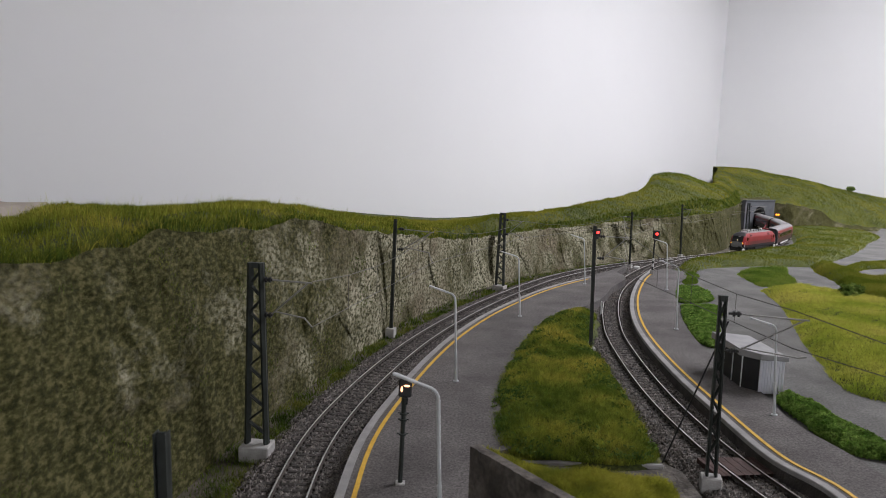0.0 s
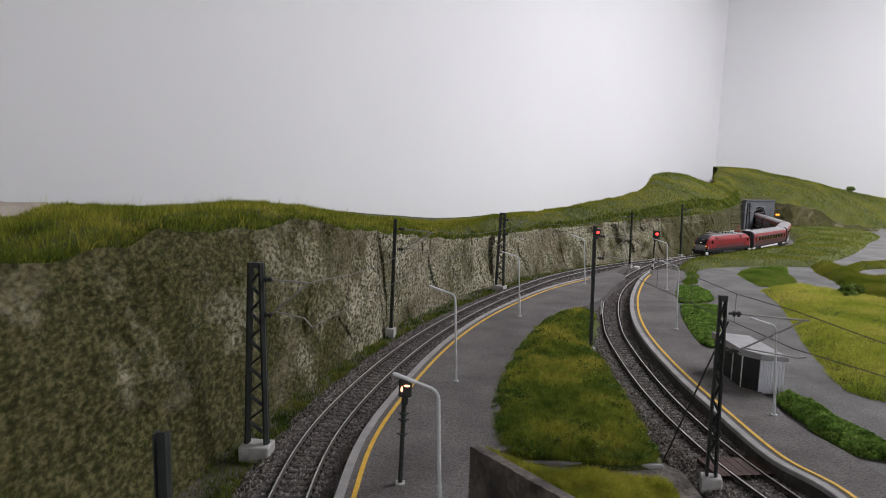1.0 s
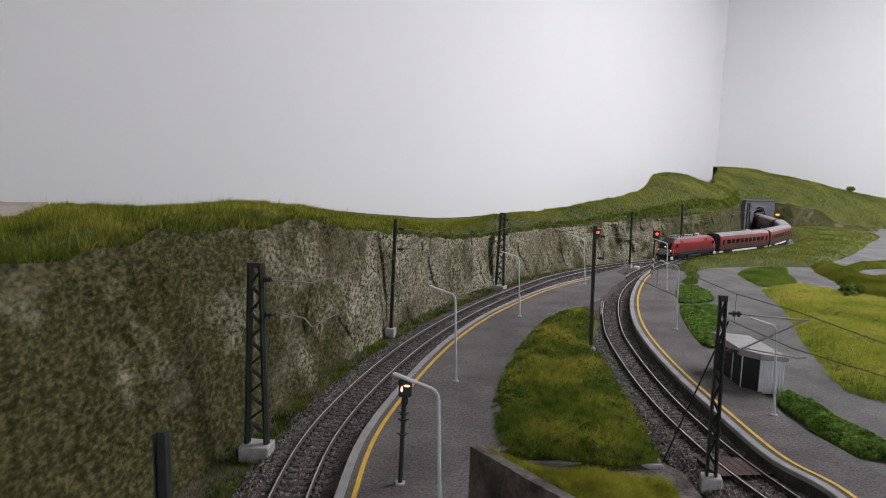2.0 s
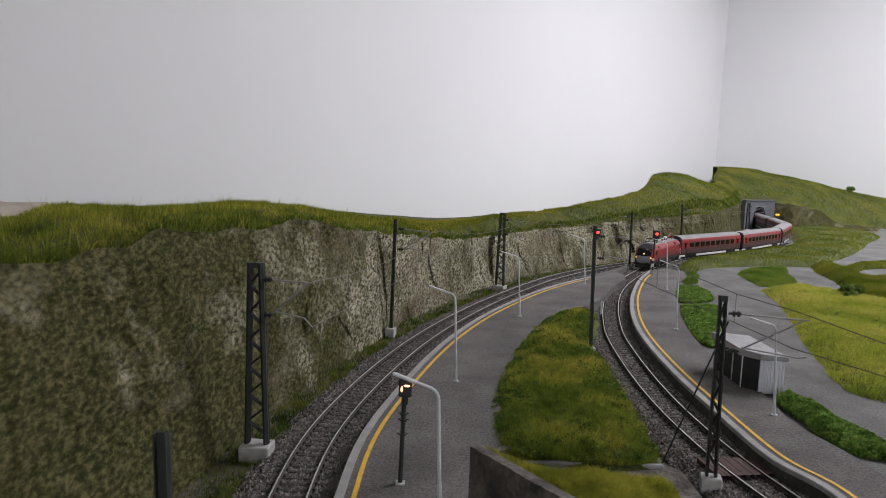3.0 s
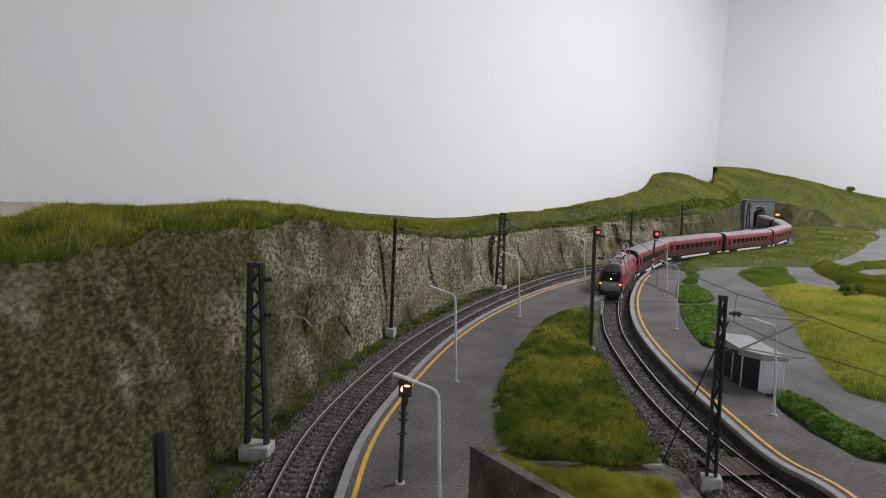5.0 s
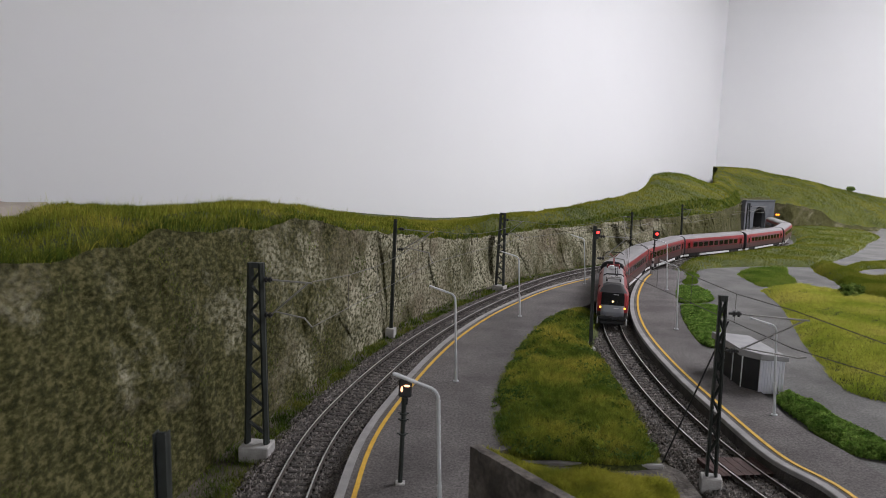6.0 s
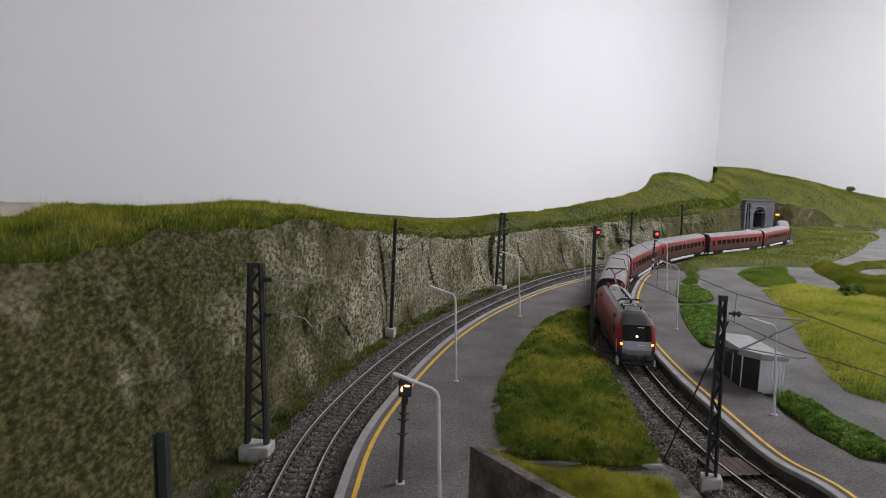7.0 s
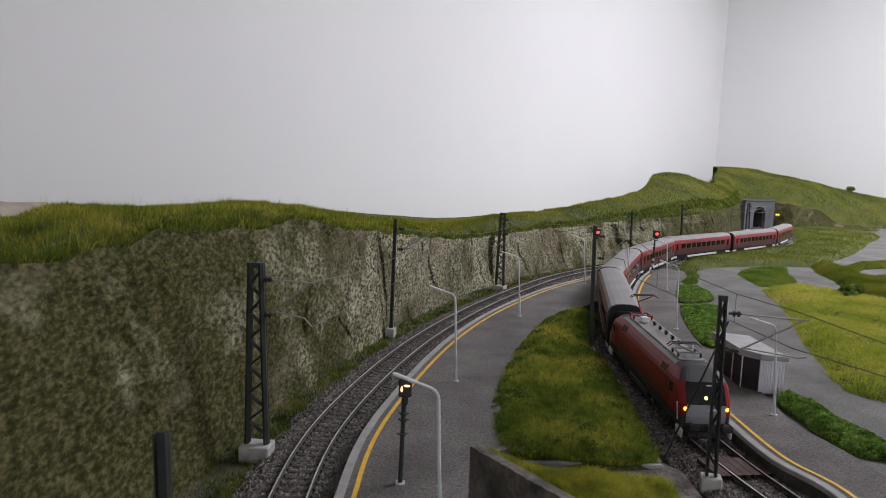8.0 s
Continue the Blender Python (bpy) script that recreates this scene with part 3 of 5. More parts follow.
def grass_on(name, P, h, w, m, parent, far=1.0):
    """Blades that grow wider with the distance from the layout's front, as coarser fibre was used there."""
    r = np.linalg.norm(P[:, :2], axis=1)
    clump = 0.8 + 0.3 * wobble(P, 0.03, 2.0) + 0.3 * wobble(P, 0.007, 5.0)
    return blades(name, P, h * np.clip(clump, 0.25, 1.6), w * np.clip(r / 0.45, 0.7, 4.0), m, parent)


CLIFF, CR, CT = cliff("rock_cliff", FOOT, LIP, CREST, 0.004, 56, 34, ZG - 0.003, "long grey-green rock cutting with a grassy crest")
HILL_LIP = []
for a, b in zip(HILL_FOOT, HILL_CREST):
    d = Vector((b[0] - a[0], b[1] - a[1])).normalized() * 0.022
    HILL_LIP.append((a[0] + d.x, a[1] + d.y, a[2]))
HILL, HR, HT = cliff("far_hill", HILL_FOOT, HILL_LIP, HILL_CREST, 0.008, 16, 40, ZG, "smooth green grass hill above a tunnel mouth",
                     lambda b: 0.079 if b[0] < HILL_FOOT[1][0] + 0.0015 and b[1] > HILL_FOOT[0][1] - 0.004 else ZG, blocks=0.4)
reach = lambda A: np.linalg.norm(A[..., :2], axis=-1) + 0.10 * wobble(A, 0.04, 3.0)
near_crest = on_grid(CT[:420], 160000, 0, 33, lambda A: closeness(A) * np.clip((1.10 - reach(A)) / 0.45, 0, 1))
grass_on("crest_grass", near_crest, 0.0066, 0.00050, M_GRASS, CLIFF)
grass_on("far_crest_grass", on_grid(CT[150:], 80000, 0, 30, lambda A: closeness(A) * np.clip((reach(A) - 0.62) / 0.40, 0, 1)), 0.0055, 0.00028, M_GRASS_H, CLIFF)
tall = near_crest[RNG.choice(len(near_crest), 2600)]
blades("seed_stalks", tall, np.full(len(tall), 0.0115), np.full(len(tall), 0.00028), M_GRASS_Y, CLIFF, 0.5)
grass_on("hill_grass", on_grid(HT, 70000, 0, 34), 0.005, 0.00026, M_GRASS_H, HILL)
# turf fibres that hang over the lip and sit in the rock's pockets
lipw = lambda A: closeness(A) * np.clip(-0.25 + wobble(A, 0.02, 5.0) + wobble(np.stack([A[..., 0], A[..., 2]], -1), 0.012, 1.0), 0, 1)
grass_on("rock_moss", on_grid(CR, 12000, 2, 52, lipw), 0.0018, 0.0004, M_GRASS_D, CLIFF)
# lip fibres take the dark grass to paint shade under the turf's edge
grass_on("lip_grass", on_grid(CT, 16000, 0, 6, closeness), 0.0060, 0.0005, M_GRASS_D, CLIFF)


# ---- tracks ----
def track(name, path, s0, s1, label, sleepers=True):
    t = tagged(empty(name), label, "track", kind="structure")
    sweep("ballast", path, [(-0.030, ZG - 0.002), (-0.019, -0.0036), (0.019, -0.0036), (0.030, ZG - 0.002)], s0, s1, 0.006, M_BALLAST, t, closed=False)
    for sg in (-1, 1):
        c = sg * 0.00865
        sweep("rail", path, [(c - 0.0009, -0.0024), (c - 0.0003, -0.0016), (c - 0.0003, -0.0006), (c - 0.00045, -0.0003), (c + 0.00045, -0.0003), (c + 0.0003, -0.0006), (c + 0.0003, -0.0016), (c + 0.0009, -0.0024)],
              s0, s1, 0.005, M_RAILSIDE, t, label="rusty rail with a bright worn top")
        sweep("rail_head", path, [(c - 0.0004, -0.0003), (c + 0.0004, -0.0003), (c + 0.00032, 0.0), (c - 0.00032, 0.0)], s0, s1, 0.005, M_RAIL, t)
    return t


S_MAIN0, S_MAIN1 = 0.0, MAIN.near((0.5231, 1.3612))
T_MAIN = track("main_track", MAIN, S_MAIN0, S_MAIN1, "curved main line track on dark grey ballast")
S_TR0, S_TR1 = 0.0, TRAIN.length
T_LOOP = track("platform_track", TRAIN, S_TR0, S_TR1, "curved platform track on dark grey ballast")


# ---- platforms ----
PLAT_L = [(-0.0456, 0.1955), (-0.0449, 0.2886), (-0.0441, 0.3389), (-0.0401, 0.3789), (-0.0312, 0.4293), (-0.0176, 0.4948), (0.0057, 0.5834), (0.0404, 0.6816), (0.0774, 0.7627), (0.1193, 0.8434), (0.1677, 0.9183), (0.2130, 0.9770)]
PLAT_L_IN = [(0.2673, 1.0443), (0.2674, 0.9832), (0.2258, 0.8923), (0.1979, 0.8187), (0.1662, 0.7621), (0.1210, 0.7002), (0.0749, 0.5832), (0.0528, 0.5033), (0.0413, 0.4465), (0.0394, 0.3968), (0.0415, 0.3522), (0.0236, 0.3376), (0.0457, 0.2730), (0.0718, 0.1991)]
PLAT_R = [(0.1888, 0.2026), (0.1897, 0.2931), (0.1874, 0.3244), (0.1797, 0.3360), (0.1768, 0.3577), (0.1761, 0.4238), (0.1771, 0.5035), (0.1827, 0.5883), (0.1910, 0.6545), (0.2079, 0.7379), (0.2386, 0.8469), (0.2893, 0.9857), (0.3265, 1.0648)]
PLAT_R_OUT = [(0.3649, 1.0998), (0.3779, 1.0526), (0.3555, 0.9896), (0.3336, 0.9535), (0.2754, 0.7814), (0.2499, 0.6886), (0.2325, 0.5951), (0.2268, 0.5094), (0.2266, 0.4689), (0.2195, 0.4032), (0.2269, 0.3581), (0.2311, 0.3047), (0.2459, 0.2043)]


def platform(name, edge, inner, label, side):
    """side: +1 where the platform lies to the right of its edge, walking away."""
    e = Path(edge, 0.006, smooth=4)
    p = tagged(empty(name), label, "platform", kind="structure")
    o = 0.0045
    inner_e = e.off(e.s, np.full(len(e.s), side * o))
    poly = [tuple(q) for q in inner_e] + [tuple(q) for q in catmull(inner, 0.01)]
    sheet("paving", poly, ZG - 0.003, ZP, M_PLAT, p)
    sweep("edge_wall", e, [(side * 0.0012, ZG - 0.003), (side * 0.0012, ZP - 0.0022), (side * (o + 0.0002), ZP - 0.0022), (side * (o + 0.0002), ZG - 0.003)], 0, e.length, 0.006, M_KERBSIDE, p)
    sweep("edge_kerb", e, [(0, ZP - 0.002), (0, ZP + 0.0002), (side * 0.0004, ZP + 0.0006), (side * o, ZP + 0.0006), (side * o, ZP - 0.002)], 0, e.length, 0.006, M_KERB, p, label="pale grey concrete platform kerb")
    sweep("safety_line", e, [(side * 0.0078, ZP - 0.0005), (side * 0.0078, ZP + 0.0004), (side * 0.0100, ZP + 0.0004), (side * 0.0100, ZP - 0.0005)], 0.0, e.length - 0.02, 0.006, M_YELLOW, p, label="yellow painted safety line")
    return e


EDGE_L = platform("platform_main", PLAT_L, PLAT_L_IN, "grey asphalt platform with pale kerb and yellow line", 1)
EDGE_R = platform("platform_loop", PLAT_R, PLAT_R_OUT, "grey asphalt side platform with pale kerb and yellow line", 1)
# asphalt between the two tracks at their far end and the road behind the side platform
tagged(sheet("crossing_pavement", ring([(0.2131, 0.9971), (0.2547, 1.0477), (0.3072, 1.1307), (0.2673, 1.0390), (0.2391, 0.9697), (0.2081, 0.8954), (0.1876, 0.8075), (0.1518, 0.7539), (0.1618, 0.8856)]), ZG - 0.002, 0.0045, M_PLAT), "grey asphalt wedge between two tracks", "pavement", kind="structure")
ROAD = [(0.3605, 1.0807), (0.4360, 1.1314), (0.6362, 1.2309), (0.8691, 1.4687), (1.2926, 2.0456), (1.5051, 2.3448), (2.1573, 2.2249), (1.6454, 1.2960), (0.9921, 0.5523), (0.6383, 0.1157), (0.3089, 0.1561), (0.2353, 0.3047), (0.2206, 0.3650), (0.2164, 0.4053), (0.2235, 0.4765), (0.2274, 0.5882), (0.2470, 0.6911), (0.2720, 0.7848), (0.3287, 0.9539), (0.3499, 0.9973)]
tagged(sheet("road", ROAD, ZG - 0.002, 0.003, M_ROAD), "worn grey asphalt village road and yard", "road", kind="structure")


# ---- grass patches ----
def patch(name, outline, z0, rise, n, h, w, m, label, cell=0.004, edge=0.02, leafy=0.0, smooth_step=0.008, category="grass"):
    poly = ring(outline, smooth_step)
    poly = poly + np.stack([wobble(poly, 0.011, 1.0), wobble(poly, 0.012, 4.0)], 1) * 0.002
    lo, hi = poly.min(0) - 2 * cell, poly.max(0) + 2 * cell
    xs, ys = np.arange(lo[0], hi[0], cell), np.arange(lo[1], hi[1], cell)
    X, Y = np.meshgrid(xs, ys, indexing="ij")
    P = np.stack([X.ravel(), Y.ravel()], 1)
    d = edge_dist(poly, P)
    t = np.clip(d / edge, -1, 1)
    z0p = z0(P) if callable(z0) else z0
    Z = z0p + np.where(t > 0, rise * (1 - (1 - t) ** 2) + 0.3 * rise * wobble(P, 0.05, 3.0) * t + 0.0006, t * 0.02)
    R = np.column_stack([P, Z]).reshape(len(xs), len(ys), 3)
    a, b = R.shape[:2]
    i = (np.arange(a - 1)[:, None] * b + np.arange(b - 1)[None]).ravel()
    ok = d.reshape(a, b)
    keep = (np.maximum.reduce([ok[:-1, :-1], ok[1:, :-1], ok[:-1, 1:], ok[1:, 1:]]) > -cell).ravel()
    i = i[keep]
    F = np.stack([i, i + b, i + b + 1, i + 1], 1)
    top = tagged(empty(name), label, category, kind="stuff")
    mesh_np("sod", R.reshape(-1, 3), F, M_SOIL, top)
    q = RNG.uniform(lo, hi, (int(n * 4), 2))
    wgt = closeness(q)
    q = q[RNG.random(len(q)) < wgt / wgt.max()]
    q = q[edge_dist(poly, q) > -0.0015][:n]
    t = np.clip(edge_dist(poly, q) / edge, 0, 1)
    z0q = z0(q) if callable(z0) else z0
    z = z0q + rise * (1 - (1 - t) ** 2) + 0.3 * rise * wobble(q, 0.05, 3.0) * t
    P3 = np.column_stack([q, z])
    if leafy:
        P3[:, 2] += RNG.uniform(0, 1, len(P3)) * leafy * (0.5 + 0.5 * np.abs(wobble(q, 0.008)))
        tufts("leaves", P3, w, m, top)
    else:
        grass_on("blades", P3, h, w, m, top)
    return top


ISLAND = [(0.0354, 0.4204), (0.0355, 0.3669), (0.0435, 0.3474), (0.0681, 0.3444), (0.1149, 0.3474), (0.1199, 0.3903), (0.1259, 0.4521), (0.1298, 0.5355), (0.1287, 0.5887), (0.1499, 0.6633), (0.1621, 0.7246), (0.1518, 0.7358), (0.1217, 0.7040), (0.0754, 0.5871), (0.0528, 0.5026)]
island = patch("island_grass", ISLAND,
      0.003, 0.004, 85000, 0.0052, 0.00050, M_GRASS_I, "mixed green and yellowish static grass island between tracks")
edge = ring(ISLAND)
q = RNG.uniform(edge.min(0), edge.max(0), (60000, 2))
d = edge_dist(edge, q)
q = q[(d > -0.001) & (RNG.random(len(q)) < np.exp(-np.maximum(d, 0) / 0.007) * np.clip(0.4 + wobble(q, 0.012, 6.0), 0, 1) + 0.05 * (wobble(q, 0.02, 9.0) > 0.3))][:9000]
t = np.clip(edge_dist(edge, q) / 0.02, 0, 1)
tufts("low_flock", np.column_stack([q, 0.0045 + 0.004 * (1 - (1 - t) ** 2) + RNG.uniform(0, 0.0028, len(q))]), 0.0011, M_LEAF_D, island)
patch("track_verge", [(0.3839, 1.0933), (0.3964, 1.0720), (0.4445, 1.1397), (0.5027, 1.1883), (0.5550, 1.1942), (0.6078, 1.2002), (0.6454, 1.1953), (0.7354, 1.2847), (0.8323, 1.3953), (0.9318, 1.5219), (1.0751, 1.7197), (1.2724, 1.9969), (1.2815, 2.1942), (1.1398, 2.2071), (1.0582, 2.1439), (1.0028, 1.9549), (0.9176, 1.7623), (0.8220, 1.6036), (0.7051, 1.4711), (0.5686, 1.3491), (0.4469, 1.2321)],
      0.001, 0.010, 60000, 0.005, 0.0003, M_GRASS_V, "green grass field inside the track curve", 0.009, 0.03)
patch("yard_island", [(0.4676, 1.0706), (0.5032, 1.1214), (0.5518, 1.1657), (0.5905, 1.1751), (0.5552, 1.0846), (0.5277, 1.0075), (0.4944, 0.9710), (0.4561, 0.9584), (0.4604, 1.0138)], 0.002, 0.003, 14000, 0.005, 0.0003, M_GRASS_M, "small grass island in the asphalt yard", 0.006)
patch("meadow", [(0.4396, 0.9277), (0.4753, 0.9484), (0.5135, 0.9607), (0.5240, 0.9356), (0.5512, 0.9150), (0.5578, 0.8760), (0.5877, 0.8338), (0.4799, 0.5824), (0.3387, 0.4584), (0.3117, 0.4602), (0.3027, 0.4699), (0.2996, 0.4924), (0.3186, 0.5539), (0.3398, 0.6213), (0.3731, 0.7078), (0.4131, 0.8206)], 0.002, 0.008, 90000, 0.0048, 0.00030, M_GRASS_Y, "sunny yellow-green static grass meadow", 0.006, 0.03)
patch("yard_hedge_bank", [(0.6534, 1.1973), (0.6889, 1.2347), (0.6975, 1.2081), (0.6846, 1.1511), (0.6701, 1.0870), (0.6595, 1.0406), (0.7161, 1.0214), (0.5901, 0.8171), (0.5467, 0.8267), (0.5391, 0.8575), (0.5451, 0.8893), (0.5713, 0.9493), (0.6074, 1.0564), (0.6257, 1.1311)], 0.002, 0.012, 40000, 0.005, 0.0003, M_GRASS_V, "dark green grass bank between two yards", 0.006, 0.02)
patch("yard_strip", [(0.6865, 1.1712), (0.7478, 1.2420), (0.7947, 1.2764), (0.9037, 1.3280), (0.8540, 1.2535), (0.7428, 1.1913), (0.6914, 1.1463)], 0.002, 0.006, 9000, 0.005, 0.0003, M_GRASS_V, "narrow green grass strip between two asphalt yards", 0.006, 0.015)
patch("path_grass", [(0.3866, 1.0697), (0.3973, 1.0547), (0.3800, 1.0100), (0.3603, 0.9624), (0.3437, 0.9542), (0.3640, 1.0100)], 0.003, 0.002, 3000, 0.004, 0.0003, M_GRASS_M, "little strip of green grass beside the side platform", 0.005, 0.008)
patch("leafy_bed", [(0.3246, 0.9230), (0.3481, 0.9183), (0.3286, 0.8258), (0.2909, 0.8115)], 0.004, 0.002, 8000, 0.003, 0.0015, M_LEAF, "bright green leafy ground cover bed", 0.004, 0.01, leafy=0.003, category="plant bed")
patch("leafy_bed", [(0.2809, 0.7821), (0.3191, 0.7889), (0.2762, 0.6673), (0.2451, 0.5946), (0.2394, 0.6059), (0.2575, 0.7029)], 0.004, 0.002, 14000, 0.003, 0.0013, M_LEAF, "bright green leafy ground cover bed", 0.004, 0.01, leafy=0.003, category="plant bed")
patch("leafy_hedge", [(0.2409, 0.4629), (0.2504, 0.4399), (0.2526, 0.4051), (0.2567, 0.3746), (0.2610, 0.3476), (0.2535, 0.3369), (0.2468, 0.3592), (0.2358, 0.3605), (0.2297, 0.3771), (0.2290, 0.4133), (0.2317, 0.4480)], 0.004, 0.004, 20000, 0.004, 0.0010, M_LEAF, "bright green leafy hedge strip beside the platform", 0.003, 0.008, leafy=0.004, category="hedge")


def verge():
    """Grass between the ballast and the rock."""
    S = RNG.uniform(MAIN.near((-0.0664, 0.2351)), MAIN.near((0.4138, 1.2623)), 60000)
    o = -0.0235 - np.abs(RNG.normal(0, 0.016, len(S)))
    q = MAIN.off(S, o)
    keep = RNG.random(len(q)) < np.clip(closeness(q) / 3.0, 0.15, 1) * np.clip(0.55 + 0.9 * wobble(q, 0.018, 2.0) + 0.5 * wobble(q, 0.006, 4.0), 0.30, 1)
    q = q[keep]
    P3 = np.column_stack([q, np.full(len(q), ZG)])
    t = tagged(empty("verge_grass"), "dark green grass verge between ballast and rock", "grass", kind="stuff")
    grass_on("blades", P3, 0.0042, 0.0005, M_GRASS_D, t)


verge()
# ---- tunnel portal ----
def portal():
    t = tagged(empty("tunnel_portal"), "grey concrete tunnel portal with a dark mouth", "tunnel", kind="structure")
    a, b = Vector((0.9684, 2.2184, 0.0000)), Vector((1.1139, 2.3250, 0.0000))
    m = Matrix.Translation((a + b) / 2) @ Matrix.Rotation(math.atan2(b.y - a.y, b.x - a.x), 4, "Z")
    w = (b - a).length / 2
    bm = bmesh.new()
    op, n = 0.036, 14
    outer = [(-w, -0.008), (-w, 0.084), (w, 0.084), (w, -0.008)]
    arch = [(-op, -0.008)] + [(-op * math.cos(math.pi * k / n), 0.034 + 0.034 * math.sin(math.pi * k / n)) for k in range(n + 1)] + [(op, -0.008)]
    for y in (-0.008, 0.004):
        o = [bm.verts.new((x, y, z)) for x, z in outer]
        i = [bm.verts.new((x, y, z)) for x, z in arch]
        h = len(i) // 2
        bm.faces.new([o[0], o[1]] + i[:h + 1][::-1])
        bm.faces.new([o[1], o[2], i[h]])
        bm.faces.new([o[2], o[3]] + i[h:][::-1])
        if y < 0:
            keep = (o, i)
    for q in (0, 1):
        ring0, ring1 = keep[q], (o, i)[q]
        for k in range(len(ring0) - 1):
            bm.faces.new((ring0[k], ring0[k + 1], ring1[k + 1], ring1[k]))
    bmesh.ops.recalc_face_normals(bm, faces=bm.faces)
    p = part("portal_wall", bm, M_PORTAL, t)
    p.matrix_world = m
    bm = bmesh.new()
    box(bm, -w, w, -0.010, 0.004, 0.0842, 0.089, 0.0008)
    part("coping", bm, M_PORTAL, t).matrix_world = m
    bm = bmesh.new()
    va = [[bm.verts.new((x * 1.02, y, z * 1.02 if z > 0 else z)) for x, z in arch] for y in (0.004, 0.06, 0.12)]
    for r0, r1 in zip(va, va[1:]):
        for k in range(len(arch) - 1):
            bm.faces.new((r0[k], r0[k + 1], r1[k + 1], r1[k]))
    part("tunnel_lining", bm, M_DARK, t).matrix_world = m


portal()


# ---- catenary masts ----
def at_pose(x, y, z, lean=0.0, rz=0.0):
    """A pose on the ground, leaning sideways by lean radians towards +x."""
    return Matrix.Translation((x, y, z)) @ Matrix.Rotation(lean, 4, "Y") @ Matrix.Rotation(radians(rz), 4, "Z")


def insulator(bm, a, b):
    a, b = Vector(a), Vector(b)
    for k in range(2):
        c = a.lerp(b, 0.42 + 0.36 * k)
        d = (b - a).normalized() * 0.0006
        rod(bm, c - d, c + d, 0.0015, 10)
    rod(bm, a, b, 0.0007, 6)


def arms(t, reach, h, zoff=0.0):
    """Cantilever towards local +x: two tubes, insulators and a registration arm."""
    zt, zb = h - 0.009, h - 0.028
    tip = reach
    bm = bmesh.new()
    rod(bm, (0.008, 0, zt), (tip, 0, zt - 0.001), 0.00045, 6)
    rod(bm, (0.008, 0, zb), (tip - 0.002, 0, zt - 0.001), 0.00045, 6)
    rod(bm, (0.010, 0, zb + 0.002), (tip - 0.004, 0, zb - 0.001), 0.0004, 6)
    rod(bm, (tip - 0.004, 0, zb - 0.001), (tip, 0, 0.067), 0.0004, 6)
    part("cantilever", bm, M_ARM, t, "thin grey cantilever tubes")
    for z in (zt, zb):
        bm = bmesh.new()
        insulator(bm, (0.003, 0, z), (0.009, 0, z))
        part("insulator", bm, M_BLACK, t, "brown-black ribbed insulator")


def lattice_mast(x, y, h, lean, rz, reach, foot=0.0082, label="dark green lattice catenary mast on a concrete foot", arm=True, base=0.0053, topw=0.0029, legw=0.0021):
    t = tagged(empty("catenary_mast"), label, "mast", group="catenary masts")
    bm = bmesh.new()
    box(bm, -foot, foot, -foot * 0.8, foot * 0.8, ZG, 0.0008, 0.0006)
    part("foundation", bm, M_CONC, t, "pale concrete foundation block")
    for sg in (-1, 1):
        bm = bmesh.new()
        a, b = Vector((sg * base, 0, 0.0005)), Vector((sg * topw, 0, h))
        for dy in (-0.0011, 0.0011):
            quadbar(bm, a + Vector((0, dy, 0)), b + Vector((0, dy, 0)), legw)
        r = bmesh.ops.create_cube(bm, size=1)
        for v in r["verts"]:
            w = a.lerp(b, v.co.z + 0.5)
            v.co = Vector((w.x + sg * legw * 0.4 + v.co.x * 0.0008, v.co.y * 0.0026, w.z))
        part("leg", bm, M_MAST, t)
    bm = bmesh.new()
    n = 12
    for dy in (-0.0010, 0.0010):
        for k in range(n):
            z0, z1 = 0.006 + (h - 0.01) * k / n, 0.006 + (h - 0.01) * (k + 1) / n
            s = 1 if k % 2 else -1
            w0, w1 = base + (topw - base) * z0 / h, base + (topw - base) * z1 / h
            quadbar(bm, (-s * w0, dy, z0), (s * w1, dy, z1), 0.0008)
    box(bm, -topw - 0.001, topw + 0.001, -0.0015, 0.0015, h - 0.003, h, 0.0002)
    tagged(part("lacing", bm, M_MAST, t), kind="stuff")
    if arm:
        arms(t, reach, h)
    t.matrix_world = at_pose(x, y, 0, lean, rz)
    return t


def beam_mast(x, y, h, lean, rz, reach, w=0.0027, foot=0.0042, arm=True, label="slim dark green beam catenary mast on a concrete foot"):
    t = tagged(empty("catenary_mast"), label, "mast", group="catenary masts")
    bm = bmesh.new()
    box(bm, -foot, foot, -foot, foot, ZG, 0.0015, 0.0006)
    part("foundation", bm, M_CONC, t, "pale concrete foundation block")
    bm = bmesh.new()
    for y0 in (-w / 2, w / 2 - 0.0006):
        box(bm, -w / 2, w / 2, y0, y0 + 0.0006, 0.001, h)
    box(bm, -0.0004, 0.0004, -w / 2, w / 2, 0.001, h)
    part("beam", bm, M_MAST, t)
    if arm:
        arms(t, reach, h)
    t.matrix_world = at_pose(x, y, 0, lean, rz)
    return t


def reach_of(x, y, path, rz_only=False):
    q = path.at(path.near((x, y)))[:2]
    return math.hypot(q[0] - x, q[1] - y), math.degrees(math.atan2(q[1] - y, q[0] - x)), q


